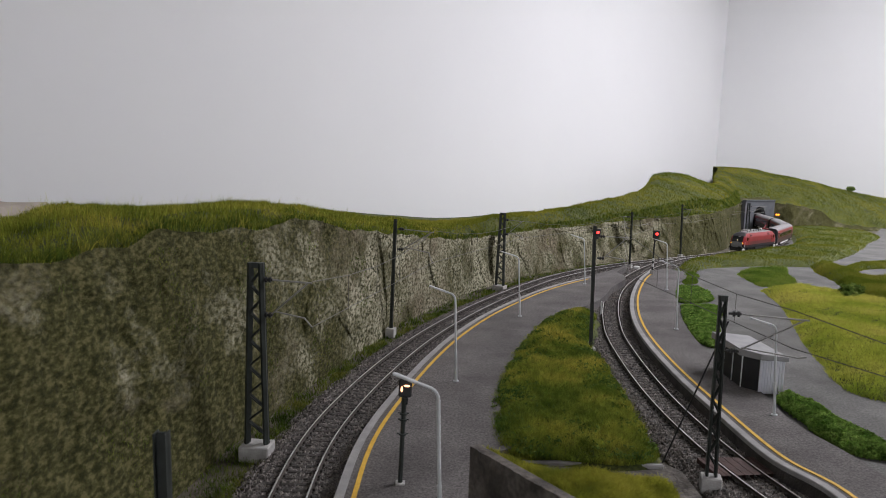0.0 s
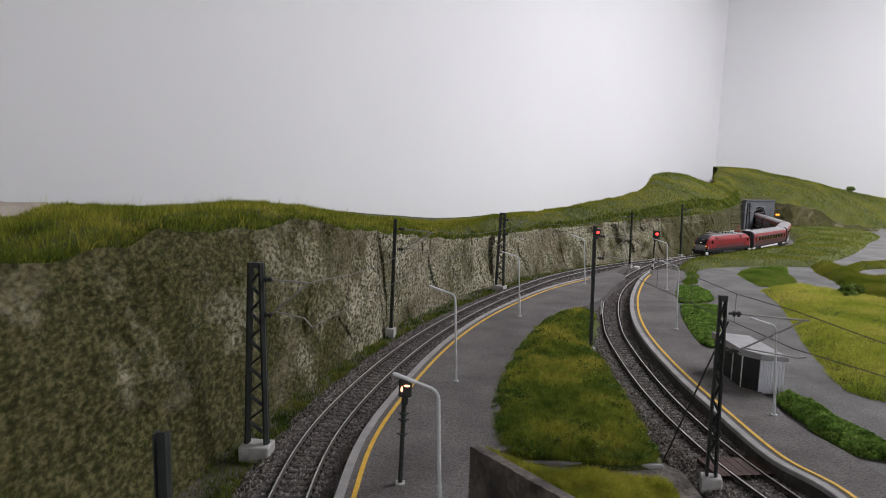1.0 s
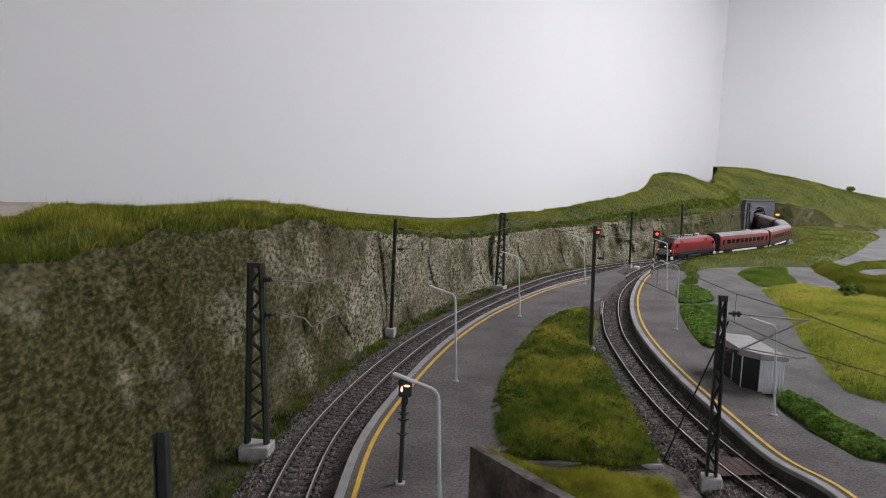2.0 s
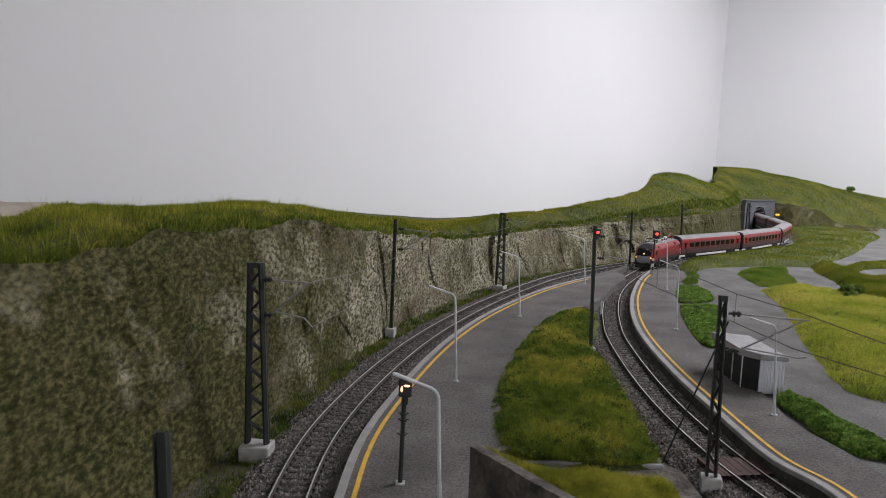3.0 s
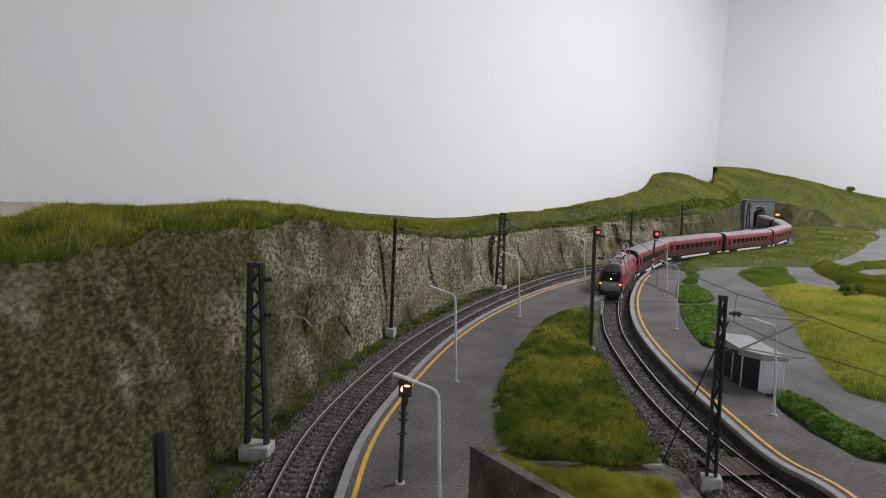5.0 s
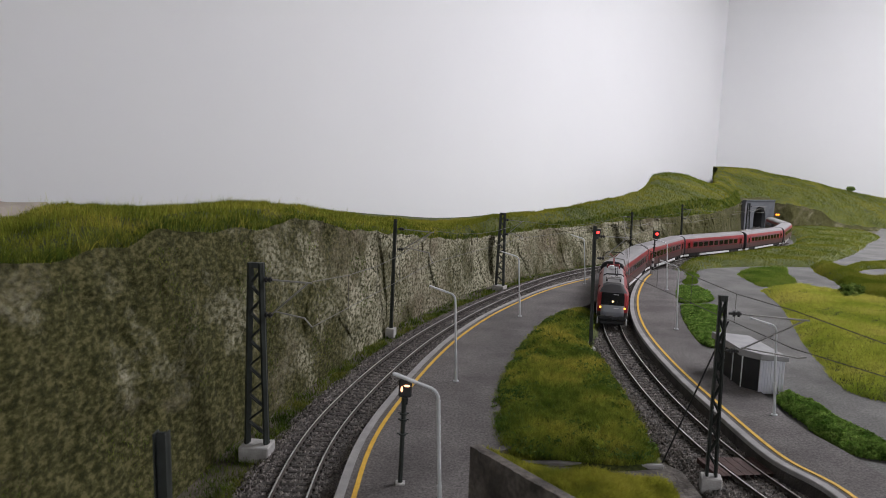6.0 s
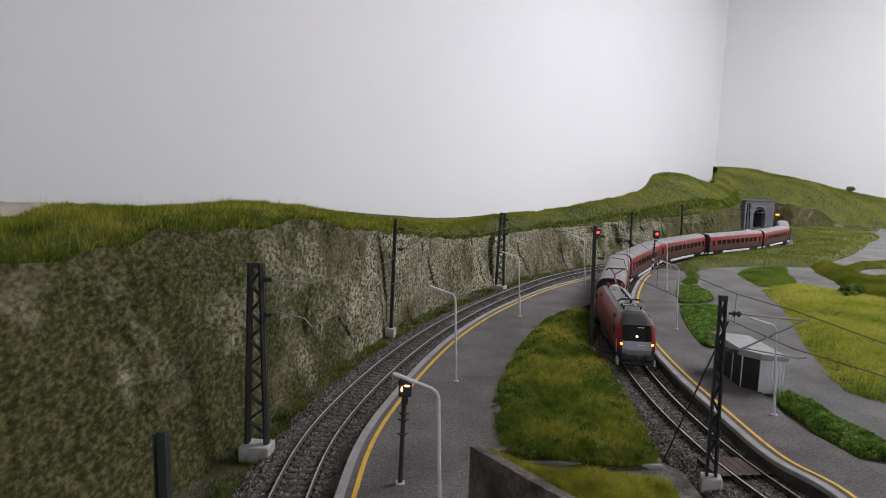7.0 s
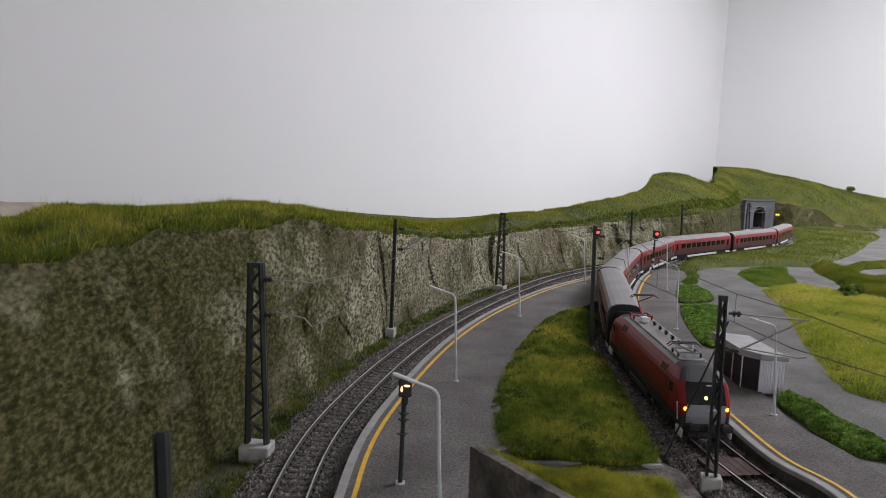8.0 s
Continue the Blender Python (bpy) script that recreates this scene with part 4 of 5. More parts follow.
MASTS_MAIN = [("l", -0.0980, 0.3581, 0.1006, -0.009), ("b", -0.0469, 0.6369, 0.1054, 0.015), ("l", 0.0779, 0.9075, 0.0984, 0.002), ("b", 0.3218, 1.1644, 0.0924, -0.014), ("b", 0.4715, 1.3463, 0.1009, -0.031)]
tips_main = []
for kind, x, y, h, lean in MASTS_MAIN:
    d, rz, q = reach_of(x, y, MAIN)
    (lattice_mast if kind == "l" else beam_mast)(x, y, h, lean, rz, d)
    tips_main.append((q[0] + lean * h, q[1], h - 0.009))
d, rz, q = reach_of(0.1333, 0.5889, TRAIN)
beam_mast(0.1333, 0.5889, 0.1090, -0.024, rz, d)
tips_loop = [(q[0], q[1], 0.0998)]
d, rz, q = reach_of(0.1424, 0.3368, TRAIN)
lattice_mast(0.1424, 0.3368, 0.0954, -0.015, -14, 0.040, 0.0052, base=0.0021, topw=0.0012, legw=0.0010)
tips_loop.insert(0, (0.1833, 0.3468, 0.0866))
d, rz, q = reach_of(0.9930, 2.1229, TRAIN)
lattice_mast(0.9407, 2.1115, 0.0820, -0.017, 0, 0.05)
tips_main.append((1.0005, 2.1252, 0.0726))
beam_mast(-0.0965, 0.2322, 0.0572, -0.017, 90, 0.03, 0.0046, arm=False, label="dark green post at the front of the layout")


def wires(name, tips, label, contact=0.067):
    t = tagged(empty(name), label, "overhead line", kind="stuff")
    mess, cont, drop = bmesh.new(), bmesh.new(), bmesh.new()
    for a, b in zip(tips, tips[1:]):
        a, b = Vector(a), Vector(b)
        L = (b - a).length
        n = max(3, round(L / 0.055))
        prev = None
        for k in range(n + 1):
            f = k / n
            p = a.lerp(b, f)
            p.z -= 4 * f * (1 - f) * min(0.010, 0.03 * L)
            c = Vector((p.x, p.y, contact))
            if prev:
                rod(mess, prev[0], p, 0.00026, 5)
                rod(cont, prev[1], c, 0.00026, 5)
            if 0 < k < n:
                rod(drop, p, c, 0.00016, 4)
            prev = (p, c)
    part("messenger_wire", mess, M_WIRE, t)
    part("contact_wire", cont, M_WIRE, t)
    part("droppers", drop, M_WIRE, t)


wires("main_overhead_line", tips_main, "thin bronze catenary wires over the main track")
e0, e1 = TRAIN.near((0.2496, 0.9450)), TRAIN.near((0.3708, 1.1843))
wires("loop_overhead_line", [(0.2772, 0.1050, 0.0860)] + tips_loop + [(*TRAIN.at(e0)[:2], 0.088), (*TRAIN.at(e1)[:2], 0.083)], "thin bronze catenary wires over the platform track")


def stay(name, a, b, r, m, label):
    bm = bmesh.new()
    rod(bm, a, b, r, 6)
    rod(bm, Vector(b) + Vector((0, 0, -0.002)), Vector(b) + Vector((0, 0, 0.001)), r * 3, 8)
    tagged(obj(name, bm, m), label, "mast stay")


stay("mast_stay", (0.1449, 0.3374, 0.0822), (0.1212, 0.3541, -0.0050), 0.00045, M_BLACK, "black stay rod from mast to ballast")


# ---- platform lamps ----
def lamp_master():
    t = tagged(empty("platform_lamp"), "slim grey curved platform lamp with a flat head, unlit", "lamp", group="platform lamps")
    bm = bmesh.new()
    h = 0.066
    rod(bm, (0, 0, 0), (0, 0, 0.024), 0.00105, 8)
    rod(bm, (0, 0, 0.024), (0, 0, h - 0.005), 0.00078, 8)
    prev = Vector((0, 0, h - 0.005))
    for k in range(1, 6):
        a = k / 5 * radians(68)
        p = Vector((-0.005 * (1 - math.cos(a)), 0, h - 0.005 + 0.005 * math.sin(a)))
        rod(bm, prev, p, 0.00072, 8)
        prev = p
    end = prev + Vector((-0.006, 0, 0.0022))
    rod(bm, prev, end, 0.00072, 8)
    part("pole", bm, M_LAMP, t)
    bm = bmesh.new()
    box(bm, -0.0105, 0, -0.0011, 0.0011, -0.0006, 0.0006, 0.0004)
    hd = part("lamp_head", bm, M_LAMP, t)
    hd.matrix_basis = Matrix.Translation(end) @ Matrix.Rotation(radians(20), 4, "Y")
    bm = bmesh.new()
    rod(bm, (0, 0, -0.0002), (0, 0, 0.0007), 0.0022, 10)
    part("base_plate", bm, M_LAMP, t)
    return t


L0 = lamp_master()
LAMPS = [(0.0123, 0.4641, -2, -0.043), (0.0813, 0.6882, 0, -0.066), (0.1930, 0.9098, 0, -0.071), (0.2304, 0.6533, -4, -0.036), (0.2962, 0.8868, 0, -0.059), (0.2130, 0.4172, 4, -0.067), (0.0029, 0.2577, -8, -0.045)]
for i, (x, y, rz, lean) in enumerate(LAMPS):
    m = at_pose(x, y, ZP, lean, rz)
    if i:
        copy_thing(L0, m).scale = [0.95 if i == 6 else (0.89 if i == 5 else 0.95)] * 3
    else:
        L0.matrix_world = m
        L0.scale = (0.95, 0.95, 0.95)


# ---- signals ----
def signal(x, y, z, h, lights, label, banded=False, head_w=0.0042, head_h=0.0075, shift=0.0):
    t = tagged(empty("light_signal"), label, "signal", group="light signals")
    bm = bmesh.new()
    rod(bm, (0, 0, 0), (0, 0, h - head_h), 0.0011, 8)
    part("post", bm, M_MAST, t)
    if banded:
        bm = bmesh.new()
        for k in range(2):
            rod(bm, (0, 0, 0.012 + k * 0.0085), (0, 0, 0.0165 + k * 0.0085), 0.0017, 8)
        part("white_bands", bm, M_WHITE, t, "white painted bands")
    bm = bmesh.new()
    box(bm, -0.0022, 0.0022, -0.0022, 0.0022, -0.003, 0.006 if banded else 0.0008, 0.0003)
    part("cabinet", bm, M_CONC, t)
    bm = bmesh.new()
    for z0 in (h * 0.48, h * 0.62, h * 0.68):
        rod(bm, (0, 0, z0), (0, 0, z0 + 0.0009), 0.0018, 10)
        box(bm, -0.0026, 0.0026, 0.0004, 0.0009, z0 + 0.0002, z0 + 0.0007)
    part("clamp", bm, M_MAST, t)
    bm = bmesh.new()
    box(bm, -head_w, head_w, 0, 0.003, h - head_h, h + 0.001, 0.0006)
    box(bm, -head_w * 0.5, head_w * 0.5, -0.0002, 0.003, h - head_h - 0.0035, h - head_h + 0.0003, 0.0004)
    hd = part("signal_head", bm, M_BLACK, t, "black signal screen")
    hd.matrix_basis = Matrix.Translation((shift, 0, 0))
    for lx, lz, sx, sz, m in lights:
        bm = bmesh.new()
        r = bmesh.ops.create_uvsphere(bm, u_segments=12, v_segments=8, radius=1)
        for v in r["verts"]:
            v.co = Vector((lx + v.co.x * sx, -0.0003 + v.co.y * 0.0006, h - head_h / 2 + lz + v.co.z * sz))
        part("lens", bm, m, hd, "lit signal lens")
    t.matrix_world = at_pose(x, y, z, 0.02)
    return t


signal(0.2290, 1.0304, 0.0045, 0.066, [(0.0005, 0.0012, 0.0024, 0.0022, G_RED)], "black light signal showing red", True, 0.0050, 0.0110, 0.003)
signal(0.3175, 1.0236, ZP, 0.066, [(0.0005, 0.0012, 0.0024, 0.0022, G_RED)], "black light signal showing red beside the platform", True, 0.0050, 0.0110, 0.002)
signal(-0.0163, 0.3052, ZP, 0.0495, [(-0.0016, 0.0002, 0.0005, 0.0014, G_WARM), (0.0007, 0.0018, 0.0015, 0.0005, G_WARM)], "dark platform signal with two warm white light bars", False, 0.0030, 0.0078, 0.0002)
signal(1.0490, 2.1521, 0.002, 0.050, [(-0.0030, 0.0, 0.0030, 0.0026, G_ORANGE), (0.0030, 0.0, 0.0030, 0.0026, G_ORANGE)], "small distant signal with two orange lights", False, 0.0085, 0.0090)


# ---- waiting shelter ----
def shelter():
    t = tagged(empty("waiting_shelter"), "small pale grey waiting shelter with open dark front", "shelter")
    z = 0.0045
    x0, x1, y0, y1, h = 0.2243, 0.2416, 0.4643, 0.5243, 0.0238
    for k in range(9):
        bm = bmesh.new()
        a, b = x0 + (x1 - x0) * k / 9, x0 + (x1 - x0) * (k + 1) / 9 - 0.0002
        box(bm, a, b, y0, y0 + 0.0011, z, z + h, 0.0002)
        part("cladding_board", bm, M_SHELTER, t)
    # back wall coloured near-black for the shaded interior
    bm = bmesh.new()
    box(bm, x0, x1, y0 + 0.0012, y0 + 0.002, z, z + h)
    box(bm, x1 - 0.001, x1, y0 + 0.002, y1 - 0.001, z, z + h)
    part("back_wall", bm, M_DARK, t)
    bm = bmesh.new()
    box(bm, x0, x1, y1 - 0.001, y1, z, z + h)
    part("end_wall", bm, M_SHELTER, t)
    # added dark panels across the open front paint in the shade behind it
    for k in range(3):
        bm = bmesh.new()
        yy = y0 + 0.010 + k * 0.0155
        box(bm, x0 - 0.0081, x0 - 0.0078, yy + 0.001, yy + 0.0152, z + 0.0002, z + h + 0.001)
        part("shade_panel", bm, M_DARK, t, "dark flat panel standing in for the shaded interior")
    # same painted shade across the cut corner
    bm = bmesh.new()
    rod(bm, (x0 - 0.0078, y0 + 0.0100, z + h / 2), (x0 + 0.0002, y0 + 0.0012, z + h / 2), 0.0004, 4)
    for v in bm.verts:
        v.co.z = z + (0.0002 if v.co.z < z + h / 2 else h + 0.001)
    part("shade_panel", bm, M_DARK, t, "dark flat panel standing in for the shaded interior")
    for k in range(4):
        bm = bmesh.new()
        yy = y0 + 0.010 + k * 0.0155
        box(bm, x0 - 0.0085, x0 - 0.0076, yy, yy + 0.0009, z, z + h + 0.002)
        part("post", bm, M_LAMP, t)
    bm = bmesh.new()
    box(bm, x1 - 0.006, x1 - 0.0015, y0 + 0.012, y1 - 0.01, z + 0.005, z + 0.0058)
    part("bench", bm, M_DARK, t)
    out = [(x0 - 0.0005, y0 - 0.0015), (x1 + 0.0015, y0 - 0.0015), (x1 + 0.0015, y1 + 0.0015), (x0 - 0.0110, y1 + 0.0015), (x0 - 0.0110, y0 + 0.010)]
    bm = bmesh.new()
    lo = [bm.verts.new((x, y, z + h + 0.0002 + (x1 - x) * 0.02)) for x, y in out]
    hi = [bm.verts.new((x, y, z + h + 0.0035 + (x1 - x) * 0.08)) for x, y in out]
    bm.faces.new(hi)
    bm.faces.new(lo[::-1])
    for k in range(len(out)):
        q = (k + 1) % len(out)
        bm.faces.new((lo[k], lo[q], hi[q], hi[k]))
    bmesh.ops.bevel(bm, geom=list(bm.edges), offset=0.0003, segments=1, affect="EDGES")
    part("roof", bm, M_ROOFSH, t, "pale grey sheet roof with deep fascia")


shelter()


# ---- front retaining wall and its turf ----
def front_wall():
    a, b = Vector((0.0138, 0.2657)), Vector((0.0711, 0.1855))
    d = (b - a).normalized()
    n = Vector((-d.y, d.x))
    t = tagged(empty("retaining_wall"), "dark weathered retaining wall with a mossy top", "wall", kind="structure")
    bm = bmesh.new()
    N = 40
    rows = []
    for k in range(N + 1):
        p = a.lerp(b, k / N)
        row = []
        for j in range(9):
            z = ZG + (0.0420 - ZG) * j / 8
            e = 0.0007 * noise.noise(Vector((p.x * 300, p.y * 300, z * 300)))
            q = p - n * (0.0 + e)
            row.append(bm.verts.new((q.x, q.y, z)))
        q = p + n * 0.0045
        row.append(bm.verts.new((q.x, q.y, 0.0420)))
        row.append(bm.verts.new((q.x, q.y, ZG)))
        rows.append(row)
    for r0, r1 in zip(rows, rows[1:]):
        for j in range(len(r0) - 1):
            bm.faces.new((r0[j], r0[j + 1], r1[j + 1], r1[j]))
    bm.faces.new(rows[0])
    bm.faces.new(rows[-1][::-1])
    bmesh.ops.recalc_face_normals(bm, faces=bm.faces)
    part("wall_face", bm, M_DARKCONC, t)
    tri = [a + n * 0.0075, Vector((0.0353, 0.2566)), Vector((0.0610, 0.2525)), Vector((0.0870, 0.2448)), Vector((0.0858, 0.2288)), Vector((0.0818, 0.1895)), b + n * 0.0075]
    return [(p.x, p.y) for p in tri]


FRONT = front_wall()
tagged(sheet("turf_block", FRONT, ZG - 0.002, 0.0368, M_SOIL), "soil block held by the retaining wall", "bank", kind="structure")
front_z = 0.0370
patch("front_turf", FRONT, front_z, 0.0015, 42000, 0.0034, 0.00050, M_GRASS_T, "yellow-green turf slope behind the retaining wall", 0.003, 0.012, smooth_step=0.004)
sheet_front = tagged(sheet("front_pavement", [(0.0377, 0.3493), (0.1212, 0.3526), (0.1290, 0.3412), (0.1290, 0.3013), (0.1250, 0.2008), (0.0971, 0.1998), (0.0219, 0.3318)], ZG - 0.002, 0.0005, M_DARKCONC), "dark worn concrete strip beside the track", "pavement", kind="structure")
bm = bmesh.new()
box(bm, 0.0457, 0.1201, 0.3430, 0.3460, ZG, 0.0026, 0.0006)
tagged(obj("grass_border", bm, M_KERB), "pale concrete border along the grass island", "kerb", kind="structure")


# ---- crossing boards ----
def crossing(path, s0, s1, label, n, offs):
    t = tagged(empty("track_crossing"), label, "crossing")
    for o0, o1 in offs:
        w = (o1 - o0) / n
        for k in range(n):
            sweep("plank", path, [(o0 + k * w, -0.004), (o0 + k * w, -0.0006), (o0 + (k + 1) * w - 0.0003, -0.0006), (o0 + (k + 1) * w - 0.0003, -0.004)], s0, s1, 0.006, M_PLANK, t)


sc = TRAIN.near((0.1624, 0.3544))
crossing(TRAIN, sc - 0.010, sc + 0.012, "reddish brown boarded track crossing", 3, [(-0.0205, -0.0100), (-0.0072, 0.0072), (0.0100, 0.0175)])
sc = TRAIN.near((0.2175, 0.8556))
crossing(TRAIN, sc - 0.003, sc + 0.003, "narrow dark board crossing", 1, [(-0.0175, -0.0098), (-0.0075, 0.0075), (0.0100, 0.0165)])


# ---- shrubs and small things ----
def plaster_edge():
    bm = bmesh.new()
    bmesh.ops.create_grid(bm, x_segments=24, y_segments=16, size=0.5)
    for v in bm.verts:
        x, y = v.co.x, v.co.y
        e = max(abs(x), abs(y)) * 2
        v.co = Vector((-0.40 + x * 0.16, 0.50 + y * 0.22, 0.113 - 0.09 * max(0, e - 0.75) + 0.003 * noise.noise(Vector((x * 9, y * 9, 0)))))
    tagged(obj("plaster_ledge", bm, M_PLASTER, smooth=True), "bare brownish plaster ledge against the wall", "ledge", kind="structure")


M_PLASTER = mat("bare_plaster", [(0.30, 0.26, 0.22), (0.42, 0.37, 0.32)], 0.95, 40, 6, 0.4, 200)
plaster_edge()


def shrub(x, y, z, r, n, label, m=None):
    t = tagged(empty("shrub"), label, "shrub")
    bm = bmesh.new()
    for k in range(5):
        a = k * 1.26
        rod(bm, (x, y, z - 0.002), (x + r * 0.4 * math.cos(a), y + r * 0.4 * math.sin(a), z + r * 0.7), 0.0006, 5, 0.0002)
    part("stems", bm, M_SLEEPER, t)
    d = RNG.normal(size=(n, 3))
    d /= np.linalg.norm(d, axis=1)[:, None]
    P = d * (r * RNG.uniform(0.4, 1.0, (n, 1))) * np.array([1.2, 1.2, 0.8]) * (1 + 0.25 * np.sin(d[:, :1] * 7) + 0.2 * np.cos(d[:, 2:] * 9))
    P = P[P[:, 2] > -r * 0.5] + np.array([x, y, z + r * 0.45])
    tufts("foliage", P, 0.0022, m or M_BUSH, t)["kind"] = ""


M_BUSH = grass_mat("bush_flock", [(0.07, 0.12, 0.02), (0.12, 0.18, 0.035), (0.20, 0.25, 0.06)], 90, 0.3)
shrub(0.5407, 0.8868, 0.006, 0.012, 1300, "dark green shrub on the grass bank")
shrub(0.5241, 0.8611, 0.004, 0.009, 900, "dark green shrub on the grass bank")
shrub(1.5868, 2.6849, 0.1258, 0.012, 900, "dark green shrub on the hill crest")
bm = bmesh.new()
box(bm, 0.3250, 0.3350, 1.1476, 1.1536, -0.006, 0.001, 0.0006)
tagged(obj("point_motor_box", bm, M_WHITE), "small white box beside the points", "box")
for x, y in ((0.1800, 0.7542),):
    bm = bmesh.new()
    rod(bm, (x, y, -0.004), (x, y, 0.012), 0.0009, 8)
    tagged(obj("marker_post", bm, M_WHITE), "short white marker post", "marker")


# ---- train ----
def loft(rings, mats_of, cap_of):
    """A closed hull from rings of points; mats_of(i, k): material of the face, cap_of(k): of the end strips."""
    bm = bmesh.new()
    V = [[bm.verts.new(p) for p in r] for r in rings]
    n = len(rings[0])
    for i in range(len(V) - 1):
        for k in range(n):
            f = bm.faces.new((V[i][k], V[i][(k + 1) % n], V[i + 1][(k + 1) % n], V[i + 1][k]))
            f.material_index = mats_of(i, k)
    for r in (V[0], V[-1]):
        for k in range(n // 2 - 1):
            f = bm.faces.new((r[k], r[k + 1], r[n - 2 - k], r[n - 1 - k]))
            f.material_index = cap_of(k)
    bmesh.ops.recalc_face_normals(bm, faces=bm.faces)
    return bm


def wheelset(parent, x, r=0.0062):
    bm = bmesh.new()
    for sg in (-1, 1):
        rod(bm, (x, sg * 0.0083, r), (x, sg * 0.0108, r), r, 18)
    rod(bm, (x, -0.0083, r), (x, 0.0083, r), 0.0011, 8)
    part("wheelset", bm, M_RAILSIDE, parent)


def bogie(t, x, wb, z1=0.0105, m=None):
    bm = bmesh.new()
    for sg in (-1, 1):
        box(bm, x - wb / 2 - 0.006, x + wb / 2 + 0.006, sg * 0.0118, sg * 0.0140, 0.0045, z1 - 0.001, 0.0006)
        for k in (-1, 0, 1):
            box(bm, x + k * wb / 2 - 0.0022, x + k * wb / 2 + 0.0022, sg * 0.0138, sg * 0.0152, 0.0035, 0.0085, 0.0005)
    box(bm, x - 0.006, x + 0.006, -0.0118, 0.0118, 0.006, z1, 0.0006)
    b = part("bogie", bm, m or M_ANTH, t, "dark grey bogie frame")
    for sg in (-1, 1):
        wheelset(b, x + sg * wb / 2)


def panto(t, x, raised, flip):
    bm = bmesh.new()
    for sx, sy in ((-1, -1), (-1, 1), (1, -1), (1, 1)):
        rod(bm, (x + sx * 0.0065, sy * 0.0075, 0.0440), (x + sx * 0.0065, sy * 0.0075, 0.0475), 0.0008, 8)
    part("panto_insulators", bm, M_RED if raised else M_ANTH, t, "insulators under the pantograph")
    bm = bmesh.new()
    for sy in (-1, 1):
        rod(bm, (x - 0.008, sy * 0.0075, 0.0477), (x + 0.008, sy * 0.0075, 0.0477), 0.0006, 6)
    for sx in (-1, 1):
        rod(bm, (x + sx * 0.0065, -0.0075, 0.0477), (x + sx * 0.0065, 0.0075, 0.0477), 0.0006, 6)
    part("panto_base", bm, M_RED if raised else M_ARM, t, "pantograph base frame")
    z = 0.0655 if raised else 0.0515
    bm = bmesh.new()
    knee = (x + flip * 0.0125, 0, 0.0565 if raised else 0.0500)
    rod(bm, (x - flip * 0.004, 0, 0.0480), knee, 0.0007, 6)
    rod(bm, (x - flip * 0.002, 0.0015, 0.0480), (knee[0], 0.001, knee[2] - 0.0010), 0.0004, 6)
    for sy in (-1, 1):
        rod(bm, knee, (x - flip * 0.006, sy * 0.006, z - 0.0012), 0.0005, 6)
    part("panto_arm", bm, M_RED if raised else M_ARM, t)
    bm = bmesh.new()
    for dx in (-0.0022, 0.0022):
        rod(bm, (x - flip * 0.006 + dx, -0.0085, z), (x - flip * 0.006 + dx, 0.0085, z), 0.0005, 6)
        for sy in (-1, 1):
            rod(bm, (x - flip * 0.006 + dx, sy * 0.0085, z), (x - flip * 0.006 + dx, sy * 0.0115, z - 0.0022), 0.0004, 6)
    part("collector_head", bm, M_BLACK, t, "black collector strips")


